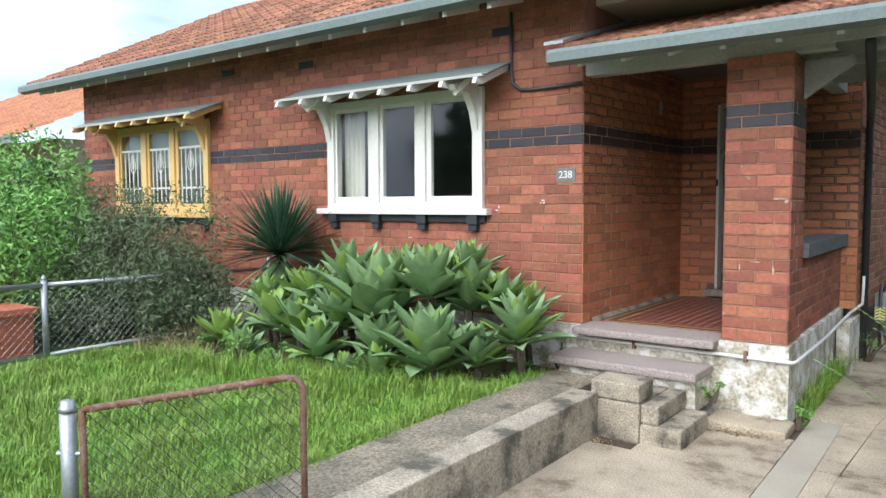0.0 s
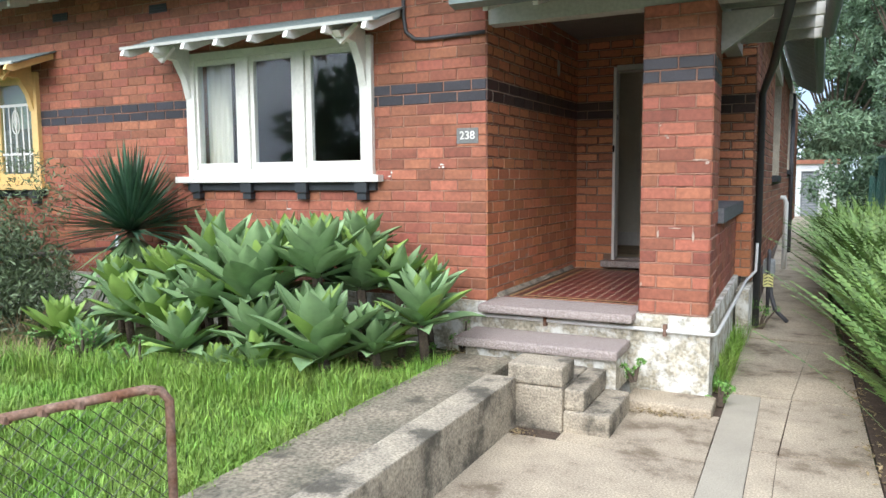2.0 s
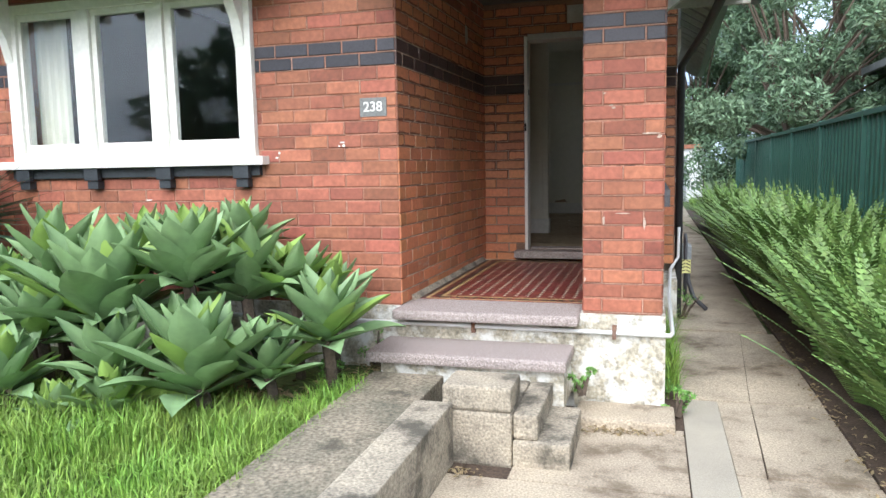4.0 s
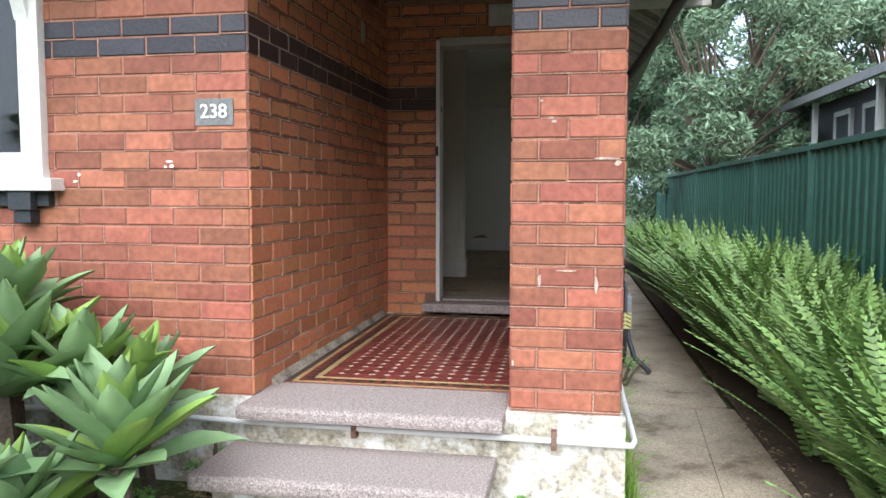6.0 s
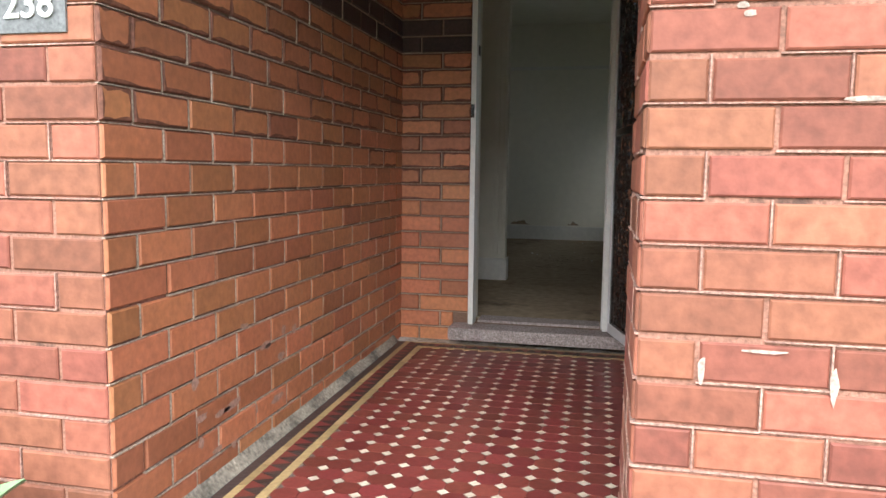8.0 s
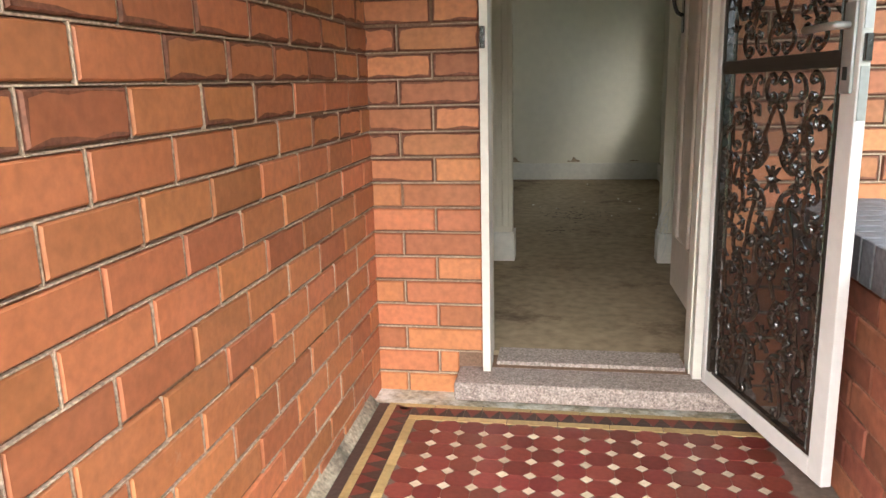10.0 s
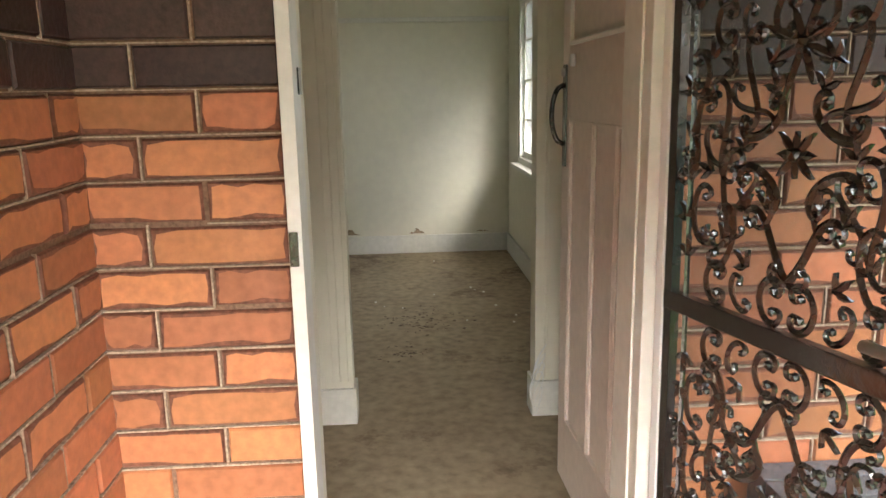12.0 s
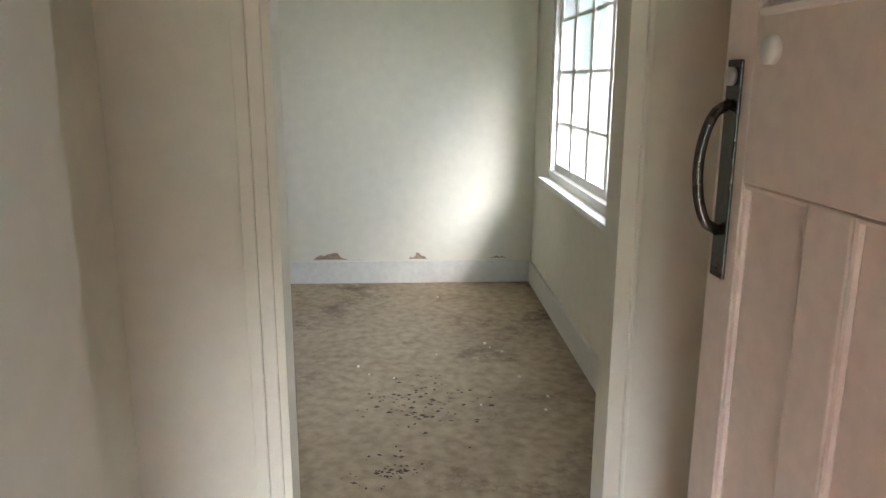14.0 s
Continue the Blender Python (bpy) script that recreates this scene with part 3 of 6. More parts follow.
paved_quad([(0.62, -9), (1.77, -9), (1.77, -3.4), (0.62, -3.4)], -0.6, M_PATH)
paved_quad([(0.62, -3.4), (1.77, -3.4), (1.77, -1.15), (0.62, -1.15)], -0.6, M_PATH)
paved_quad([(0.92, -1.15), (1.77, -1.15), (1.77, -0.3), (0.92, -0.3)], -0.6, M_PATH)
paved_quad([(1.77, -2.6), (1.98, -2.6), (1.985, 0.28), (1.772, 0.28)], -0.599, M_PALE)
paved_quad([(1.77, -9), (2.02, -9), (2.02, -2.6), (1.77, -2.6)], -0.6, M_PATH)
paved_quad([(1.985, -2.6), (2.09, -2.6), (2.12, -0.85), (1.985, -0.85)], -0.6, M_PATH)
paved_quad([(1.985, -0.85), (2.12, -0.85), (2.18, 0.28), (1.985, 0.28)], -0.6, M_PATH)
paved_quad([(1.68, 0.285), (2.18, 0.285), (2.33, 2.27), (1.68, 2.27)], -0.596, M_PATH)
paved_quad([(2.18, 0.285), (2.6, 0.285), (2.6, 2.27), (2.33, 2.27)], -0.596, M_PATH)
paved_quad([(2.125, -0.85), (2.6, -0.85), (2.6, 0.28), (2.18, 0.28)], -0.599, M_PATH)
paved_quad([(2.02, -9), (2.6, -9), (2.6, -0.86), (2.12, -0.86)], -0.6, M_PATH)
ys = [2.28, 2.9, 3.9, 5.2, 7.0, 9.0, 11.0, 13.5, 16.0, 20.0, 26.0]
for a, b in zip(ys, ys[1:]):
    paved("slab", 1.78, 2.56, a, b, -0.585 + (a - 2.28) * 0.004, -0.585 + (b - 2.28) * 0.004, M_PATH, "", paving)
slab("kerb", 1.16, 1.72, -0.36, -0.035, -0.66, -0.545, M_PATH, "cracked sandy concrete pad at the foot of the pillar", "step", 0.02)
# leaf litter by the pad and the steps
rng = random.Random(5)


def litter(name, cx, cy, z, rx, ry, n, size, label):
    bm = bmesh.new()
    for _ in range(n):
        x, y = cx + rng.gauss(0, rx), cy + rng.gauss(0, ry)
        m = Matrix.Translation((x, y, z + rng.uniform(0, 0.02))) @ Euler((rng.uniform(-0.5, 0.5), rng.uniform(-0.5, 0.5), rng.uniform(0, 6.3))).to_matrix().to_4x4()
        s = size * rng.uniform(0.5, 1.3)
        vs = [bm.verts.new(m @ Vector(p)) for p in ((-s, 0, 0), (0, -s * 0.4, 0.004), (s, 0, 0), (0, s * 0.4, 0.004))]
        bm.faces.new(vs)
    return tagged(new(name, mesh_of(bm, name, M_DEAD)), label=label, category="leaf litter", kind="stuff")


litter("dry_leaves", 1.4, -0.42, -0.597, 0.14, 0.03, 90, 0.02, "brown dry leaves by the pad")
litter("dry_leaves", 0.72, -1.15, -0.597, 0.04, 0.04, 30, 0.02, "brown dry leaves by the step")
litter("dry_leaves", -0.05, -0.3, -0.37, 0.1, 0.12, 200, 0.02, "brown dry leaves under the agaves")
litter("dry_leaves", -0.7, -0.95, -0.39, 0.5, 0.2, 500, 0.035, "dead agave leaves and litter under the rosettes")
litter("dry_leaves", 2.62, 0.5, -0.59, 0.05, 1.6, 300, 0.02, "brown dry leaves along the fern bed")
bed = slab("fern_bed", 2.605, 3.98, -4.0, 20.0, -0.8, -0.585, M_DIRT, "dark garden bed beside the path", "garden bed", 0.01)

# ---- services ----
pipe = thing("water_pipe", 0, 0, 0, "white plastic pipe along the base of the porch with black clips", "pipe")
bm = bmesh.new()
tube(bm, [(-2.6, -0.05, -0.095), (0.0, -0.055, -0.105), (1.16, -0.055, -0.112), (1.6, -0.056, -0.116), (1.69, -0.05, -0.118), (1.705, 0.02, -0.12), (1.71, 1.2, -0.12), (1.74, 2.3, -0.05), (1.815, 2.62, 0.02), (1.82, 2.64, 0.3)], 0.014, 8)
part("pipe", bm, M_PIPE, pipe, smooth=True)
for x, y in ((0.5, -0.055), (1.37, -0.056)):
    part("clip", boxes((x - 0.012, x + 0.012, y - 0.018, y + 0.03, -0.15, -0.07), bev=0.002), M_RUST, pipe, "rusty metal clip")
cond = thing("cable_conduit", 0, 0, 0, "dark painted conduit bent along the front wall", "pipe")
bm = bmesh.new()
tube(bm, [(-0.7, -0.03, 2.75), (-0.7, -0.03, 2.25), (-0.68, -0.03, 2.12), (-0.6, -0.03, 2.06), (-0.5, -0.03, 2.05), (0.0, -0.03, 2.06)], 0.016, 8)
part("conduit", bm, M_DPIPE, cond, smooth=True)
dp = thing("downpipe", 0, 0, 0, "dark downpipe at the corner of the house", "pipe")
bm = bmesh.new()
tube(bm, [(2.1, 0.1, 2.15), (1.95, 1.6, 1.9), (1.82, 2.72, 1.78), (1.82, 2.72, -0.55)], 0.035, 8)
part("pipe", bm, M_DPIPE, dp, smooth=True)
wp = thing("waste_pipe", 0, 0, 0, "white plastic waste pipe on the side wall", "pipe")
bm = bmesh.new()
tube(bm, [(1.84, 8.0, 0.62), (1.96, 8.0, 0.62), (1.99, 8.0, 0.54), (1.99, 8.0, -0.6)], 0.04, 8)
part("pipe", bm, M_PIPE, wp, smooth=True)
dp2 = thing("downpipe", 0, 0, 0, "dark downpipe further along the side wall", "pipe")
bm = bmesh.new()
tube(bm, [(2.02, 10.9, 2.6), (2.02, 10.9, -0.6)], 0.04, 8)
part("pipe", bm, M_DPIPE, dp2, smooth=True)
gm = thing("gas_meter", 1.91, 3.42, -0.1, "grey gas meter with a yellow striped tag on the side wall", "meter")
part("body", boxes((-0.06, 0.06, -0.1, 0.1, 0.0, 0.16), bev=0.02), M_METER, gm)
bm = bmesh.new()
tube(bm, [(0, -0.14, -0.42), (0.0, -0.14, 0.2), (0.0, -0.02, 0.26), (0, 0.05, 0.17)], 0.018, 8)
part("inlet_pipe", bm, M_DPIPE, gm, smooth=True)
bm = bmesh.new()
tube(bm, [(0.02, -0.1, 0.0), (0.03, -0.12, -0.2), (0.08, -0.2, -0.36), (0.2, -0.3, -0.46)], 0.022, 8)
part("hose", bm, M_DPIPE, gm, "black hose", smooth=True)
tag = part("tag", boxes((-0.05, 0.05, -0.165, -0.162, -0.12, 0.02)), M_TAG, gm, "yellow and black striped tag")
bm = bmesh.new()
for k in range(4):
    prism(bm, [(-0.045, -0.11 + k * 0.034), (-0.005, -0.09 + k * 0.034), (-0.005, -0.08 + k * 0.034), (-0.045, -0.1 + k * 0.034)], -0.167, -0.1655, "y")
    prism(bm, [(0.045, -0.11 + k * 0.034), (0.005, -0.09 + k * 0.034), (0.005, -0.08 + k * 0.034), (0.045, -0.1 + k * 0.034)], -0.167, -0.1655, "y")
part("stripe", bm, M_BLACK, tag)

plate = thing("house_number_plate", -0.155, -0.006, 1.288, "weathered grey plate with the white number 238", "house number")
part("plate", boxes((-0.092, 0.092, -0.008, 0.0, -0.06, 0.06), bev=0.002), M_PLATE, plate)
cu = bpy.data.curves.new("digits", "FONT")
cu.body, cu.size, cu.extrude, cu.align_x, cu.align_y, cu.offset = "238", 0.088, 0.002, "CENTER", "CENTER", 0.0012
tmp = bpy.data.objects.new("digits", cu)
me = bpy.data.meshes.new_from_object(tmp)
me.materials.clear()
me.materials.append(M_NUM)
dg = new("digits", me)
dg.parent = plate
dg.matrix_basis = pose(0, -0.011, 0, 90, 0, 0)
tagged(dg, label="white serif digits 238")
for x, z in ((-4.8, 2.66), (-3.4, 2.6), (-0.8, 2.6)):
    v = thing("air_vent", x, 0, z, "dark terracotta air vent high in the wall", "vent")
    bm = boxes((-0.115, 0.115, -0.012, 0.0, -0.04, 0.04))
    part("body", bm, M_DARKS, v)
    for k in range(3):
        part("slat", boxes((-0.1, 0.1, -0.018, -0.0125, -0.03 + k * 0.024, -0.02 + k * 0.024)), M_DARKPAINT, v)

# ---- doors and indoor trim ----
fr = thing("door_1", 0, 0, 0, "white painted front door frame around the open doorway", "door frame", kind="structure")
part("jamb", boxes((0.402, 0.43, 2.47, 2.575, 0.09, 2.1), bev=0.0015), M_TRIMW, fr)
part("reveal", boxes((0.402, 0.426, 2.576, 2.66, 0.105, 2.1)), M_PLASTER, fr, "plastered reveal behind the frame")
# dark strip drawn in place of the shaded gap beside the right jamb
part("seal", boxes((1.162, 1.169, 2.462, 2.4745, 0.1, 2.09)), M_DARKPAINT, fr, "dark strip drawn for the shaded gap at the jamb")
part("jamb", boxes((1.132, 1.168, 2.475, 2.66, 0.09, 2.1), (1.125, 1.1315, 2.52, 2.6, 0.09, 2.1), bev=0.003), M_TRIMW, fr)
part("head", boxes((0.435, 1.124, 2.47, 2.66, 2.06, 2.118), bev=0.003), M_FASCIA, fr)
part("strike_plate", boxes((0.404, 0.422, 2.462, 2.4695, 1.225, 1.295), bev=0.002), M_IRON, fr, "dark metal strike")
part("strike_plate", boxes((0.43, 0.4335, 2.530, 2.572, 1.564, 1.617), bev=0.001), M_IRON, fr, "dark metal strike")
part("light_patch", boxes((0.8, 1.35, 2.507, 2.514, 2.2, 2.36)), M_FASCIA, fr, "pale render patch over the door")
slab("threshold", 0.31, 1.32, 2.36, 2.54, 0.02, 0.089, M_TERRAZZO, "worn terrazzo door sill", "step", 0.012)
slab("threshold", 0.445, 1.12, 2.541, 2.69, 0.05, 0.104, M_TERRAZZO, "worn threshold strip", "step", 0.004)

leaf = thing("front_door", 1.222, 2.665, 0.14, "pinkish white panelled timber front door standing open", "door", rz=1.6)
LT = 0.04
X0 = 0.0


def door_part(name, y0, y1, z0, z1, x0=0.0, x1=LT, bev=0.003, material=None, label=""):
    return part(name, boxes((x0, x1, y0, y1, z0, z1), bev=bev), material or M_DOOR, leaf, label)


door_part("stile", 0.0, 0.13, 0.0, 2.0)
door_part("stile", 0.79, 0.88, 0.0, 2.0)
door_part("rail", 0.131, 0.789, 0.0, 0.25)
door_part("rail", 0.131, 0.789, 1.33, 1.57)
door_part("rail", 0.131, 0.789, 1.87, 2.0)
for k in (1, 2):
    yy = 0.13 + 0.66 * k / 3
    door_part("muntin", yy - 0.045, yy + 0.045, 0.251, 1.329)
for k in range(3):
    yy = 0.13 + 0.66 * k / 3
    a, b = yy + (0.046 if k else 0.001), yy + 0.22 - (0.046 if k < 2 else 0.001)
    door_part("panel", a, b, 0.251, 1.329, 0.014, 0.026, 0)
    bm = bmesh.new()
    for yq in (a + 0.004, b - 0.004):
        tube(bm, [(0.008, yq, 0.255), (0.008, yq, 1.325)], 0.006, 6)
    tube(bm, [(0.008, a, 1.325), (0.008, b, 1.325)], 0.006, 6)
    part("moulding", bm, M_DOOR, leaf)
door_part("panel", 0.131, 0.789, 1.571, 1.869, 0.014, 0.026, 0)
bm = bmesh.new()
tube(bm, [(-0.002, 0.12, 1.575), (-0.002, 0.77, 1.575)], 0.008, 6)
tube(bm, [(0.003, 0.135, 1.575), (0.003, 0.135, 1.865), (0.003, 0.785, 1.865), (0.003, 0.785, 1.575)], 0.006, 6)
part("moulding", bm, M_TRIMW, leaf)
pl = part("handle", boxes((-0.006, -0.0005, 0.815, 0.86, 1.17, 1.51), bev=0.003), M_IRON, leaf, "dark bronze pull handle and plate")
bm = bmesh.new()
tube(bm, [(-0.006 - 0.042 * max(0, math.sin(math.pi * u)) ** 0.42, 0.84, 1.445 - 0.2 * u) for u in np.linspace(0, 1, 17)], 0.0085, 10)
part("grip", bm, M_IRON, pl, smooth=True)
bm = bmesh.new()
tube(bm, [(-0.006, 0.838, 1.485), (-0.014, 0.838, 1.485)], 0.014, 12)
part("cylinder", bm, M_HANDLE, pl, smooth=True)
bm = bmesh.new()
tube(bm, [(-0.0005, 0.735, 1.52), (-0.012, 0.735, 1.52)], 0.02, 14)
part("latch_knob", bm, M_ALU, leaf, "pale round lock cover", smooth=True)

# screen door
SW = 0.70
scr = thing("security_screen_door", 1.172, 2.455, 0.095, "white aluminium security screen door with black scrollwork, standing open", "screen door", rz=-90 + math.degrees(math.atan2(0.168, 0.68)))
scr.matrix_basis = scr.matrix_basis @ pose(0, 0, 0, 0, -0.8, 0)
SH = 1.98
for nm, it in (("frame_stile", (0.0, 0.024, -0.014, 0.014, 0.0, SH)), ("frame_stile", (SW - 0.06, SW, -0.014, 0.014, 0.0, SH)), ("frame_rail", (0.025, SW - 0.061, -0.014, 0.014, 0.0, 0.05)), ("frame_rail", (0.025, SW - 0.061, -0.014, 0.014, SH - 0.05, SH))):
    part(nm, boxes(it, bev=0.003), M_ALU, scr)
midz = 1.045
part("mid_bar", boxes((0.025, SW - 0.061, -0.012, 0.012, midz - 0.02, midz + 0.02), bev=0.004), M_IRON, scr, "black middle bar")
bm = boxes((0.026, 0.05, -0.01, 0.01, 0.051, SH - 0.051), (SW - 0.078, SW - 0.062, -0.01, 0.01, 0.051, SH - 0.051), (0.067, SW - 0.079, -0.01, 0.01, 0.051, 0.063), (0.067, SW - 0.079, -0.01, 0.01, SH - 0.063, SH - 0.051))
part("inner_frame", bm, M_IRON, scr, "black inner frame")


def ribbon(bm, pts, w, taper=0.35):
    """A cast bar with a ridge along its face through points in the plane of the screen."""
    n = len(pts)
    rows = []
    for i, p in enumerate(pts):
        a, b = pts[max(i - 1, 0)], pts[min(i + 1, n - 1)]
        d = math.hypot(b[0] - a[0], b[1] - a[1]) or 1
        nx, nz = -(b[1] - a[1]) / d, (b[0] - a[0]) / d
        q = w * (1 - (1 - taper) * abs(2 * i / (n - 1) - 1) ** 3)
        rows.append([bm.verts.new(c) for c in ((p[0] - nx * q, -0.002, p[1] - nz * q), (p[0], -0.007, p[1]), (p[0] + nx * q, -0.002, p[1] + nz * q), (p[0], 0.006, p[1]))])
    for a, b in zip(rows, rows[1:]):
        for k in range(4):
            bm.faces.new((a[k], b[k], b[(k + 1) % 4], a[(k + 1) % 4]))


def curl(bm, x, z, head, length, sway, wind, kind, w=0.0055):
    """A scroll through (x, z): kind 'C' winds both ends the same way, 'S' opposite ways."""
    n = 22
    halves = []
    for sg in (1, -1):
        px, pz, out = x, z, []
        for i in range(1, n + 1):
            s = sg * i / n
            u = abs(s) ** 3.2
            th = radians(head) + (sway * s + wind * sg * u if kind == "C" else sway * s + wind * u)
            px += sg * math.cos(th) * length / 2 / n
            pz += sg * math.sin(th) * length / 2 / n
            out.append((px, pz))
        halves.append(out)
    ribbon(bm, halves[1][::-1] + [(x, z)] + halves[0], w)
    for e in (halves[0][-1], halves[1][-1]):
        bmesh.ops.create_icosphere(bm, subdivisions=1, radius=w * 1.25, matrix=Matrix.Translation((e[0], 0, e[1])))


def petal(bm, x, z, a, l, w):
    dx, dz = math.cos(a), math.sin(a)
    ribbon(bm, [(x + dx * l * u, z + dz * l * u) for u in (0, 0.3, 0.65, 1)], w, 0.15)


def spray(bm, x, z, head, mir, size=1.0):
    """A twig of three small leaves."""
    for da, l in ((-0.9, 0.026), (0.0, 0.034), (0.9, 0.026)):
        a = radians(head) + da
        petal(bm, x, z, a if mir > 0 else math.pi - a, l * size, 0.0065)


def scrollwork(z0, z1, flip):
    bm = bmesh.new()
    xm, h = SW / 2 - 0.002, z1 - z0
    hw = (SW - 0.145) / 2

    def at(v):
        return z1 - v if flip else z0 + v
    fz = -1 if flip else 1
    for mir in (-1, 1):
        def c(u, v, head, length, sway, wind, kind, w=0.0055):
            hd = head * fz
            s_ = fz
            if mir < 0:
                hd, s_ = 180 - hd, -fz
            curl(bm, xm + mir * u * 1.1, at(v), hd, length * 1.1, sway * s_, wind * s_, kind, w * 1.3)

        def sp(u, v, head, size=1.0):
            spray(bm, xm + mir * u * 1.06, at(v), head * fz, mir, size * 1.2)
        for base in (0.0, 0.46):
            q = min(1.0, (h - base) / 0.46)
            c(0.055, base + 0.045, 90, 0.2, 2.2, 3.6, "C")
            c(0.185, base + 0.045, 90, 0.2, 2.2, 3.6, "C")
            c(0.03, base + 0.13, 62, 0.24, 0.3, -4.2, "S", 0.0065)
            c(0.125, base + 0.125, 105, 0.22, -0.8, -4.0, "C")
            c(0.15, base + 0.21, 80, 0.26, 0.5, 4.4, "S")
            c(0.225, base + 0.17, 92, 0.2, 0.9, 4.2, "C")
            c(0.06, base + 0.255, 28, 0.2, -1.0, -4.6, "C", 0.0065)
            c(0.06, base + 0.325, -30, 0.2, 1.0, 4.4, "C", 0.0065)
            c(0.15, base + 0.33, 100, 0.26, -0.4, -4.4, "S")
            c(0.225, base + 0.32, 88, 0.22, 0.5, 4.4, "S")
            c(0.1, base + 0.415, 70, 0.24, 0.3, 4.2, "S")
            c(0.2, base + 0.425, 90, 0.18, -1.6, -3.8, "C")
            c(0.11, base + 0.2, 130, 0.17, 0.6, -3.6, "S", 0.0045)
            c(0.19, base + 0.28, 50, 0.16, 1.4, 3.4, "C", 0.0045)
            c(0.04, base + 0.2, 95, 0.15, -1.2, -3.4, "C", 0.0045)
            c(0.1, base + 0.36, 10, 0.16, 0.6, 3.6, "S", 0.0045)
            c(0.23, base + 0.25, 100, 0.14, -1.4, -3.4, "C", 0.0045)
            c(0.115, base + 0.03, 60, 0.13, 1.2, 3.4, "C", 0.0045)
            for u, v, hd in ((0.09, 0.09, 40), (0.2, 0.11, 100), (0.1, 0.19, 60), (0.19, 0.25, 20), (0.11, 0.29, 100), (0.2, 0.375, 60), (0.045, 0.39, 70), (0.14, 0.43, 30), (0.245, 0.23, 90), (0.245, 0.08, 90), (0.25, 0.15, 60), (0.25, 0.31, 120), (0.25, 0.39, 60), (0.15, 0.13, 120), (0.05, 0.2, 90), (0.17, 0.31, 140), (0.2, 0.45, 90), (0.06, 0.43, 120)):
                sp(u, base + v, hd)
        ribbon(bm, [(xm + mir * 0.262, at(h * k / 8)) for k in range(9)], 0.003, 1.0)
    for base, l in ((0.29, 0.05), (0.46, 0.09), (0.75, 0.05)):
        if base < h - 0.08:
            for a in range(8):
                petal(bm, xm, at(base), a * math.pi / 4 + math.pi / 8 * (l > 0.06), l * (1.0 if a % 2 else 0.75), 0.0085)
            bmesh.ops.create_icosphere(bm, subdivisions=1, radius=0.014, matrix=Matrix.Translation((xm, -0.003, at(base))))
    return bm


part("scrollwork", scrollwork(midz + 0.02, SH - 0.062, False), M_IRON, scr, "black cast scrollwork")
part("scrollwork", scrollwork(0.062, midz - 0.02, True), M_IRON, scr, "black cast scrollwork")
M_MESH = mat("fly_mesh", (0.1, 0.09, 0.085), rough=0.5, metal=0.3, var=0.1, bump=0)
M_MESH.node_tree.nodes["Principled BSDF"].inputs["Alpha"].default_value = 0.28
part("fly_mesh", boxes((0.051, SW - 0.079, 0.0085, 0.0095, 0.064, SH - 0.064)), M_MESH, scr, "fine grey fly mesh")
lock = part("lock_plate", boxes((SW - 0.052, SW - 0.012, -0.024, -0.0145, midz - 0.08, midz + 0.12), bev=0.004), M_HANDLE, scr, "grey aluminium lock plate")
bm = bmesh.new()
tube(bm, [(SW - 0.03, -0.024, midz + 0.07), (SW - 0.03, -0.055, midz + 0.07), (SW - 0.05, -0.06, midz + 0.07), (SW - 0.15, -0.058, midz + 0.068)], 0.009, 8)
part("handle", bm, M_HANDLE, lock, smooth=True)
part("keyhole", boxes((SW - 0.038, SW - 0.024, -0.027, -0.0245, midz - 0.05, midz - 0.02)), M_BLACK, lock)
part("latch", boxes((SW + 0.0005, SW + 0.012, -0.008, 0.008, midz - 0.01, midz + 0.05), bev=0.002), M_IRON, scr, "dark latch tongue")
part("edge_plate", boxes((SW + 0.0005, SW + 0.003, -0.01, 0.01, midz - 0.14, midz - 0.02), (SW + 0.0005, SW + 0.003, -0.01, 0.01, midz + 0.06, midz + 0.16)), M_HANDLE, scr, "perforated edge plate")

SK = "cream painted skirting board"
for it in ((-3.5, 1.648, 7.75, 7.769, 0.1, 0.27), (1.63, 1.649, 4.252, 7.749, 0.1, 0.27), (0.001, 0.404, 4.11, 4.129, 0.1, 0.27), (1.206, 1.648, 4.11, 4.129, 0.1, 0.27), (0.391, 0.405, 4.1295, 4.25, 0.1, 0.27), (1.205, 1.219, 4.1295, 4.25, 0.1, 0.27), (0.001, 0.015, 3.68, 4.109, 0.1, 0.27), (0.121, 0.135, 2.67, 3.66, 0.1, 0.27)):
    b = slab("baseboard", *it, M_TRIMW, SK, "skirting", 0.003)
for x0, x1 in ((0.30, 0.335), (0.336, 0.371), (1.259, 1.275)):
    slab("trim", x0, x1, 4.118, 4.129, 0.3 if x1 < 1 else 0.28, 2.45, M_PLASTER, "cream moulded edge of the opening", "trim", 0.005)
slab("picture_rail", -3.5, 1.648, 7.74, 7.769, 2.2, 2.24, M_TRIMW, "cream picture rail", "trim", 0.004)

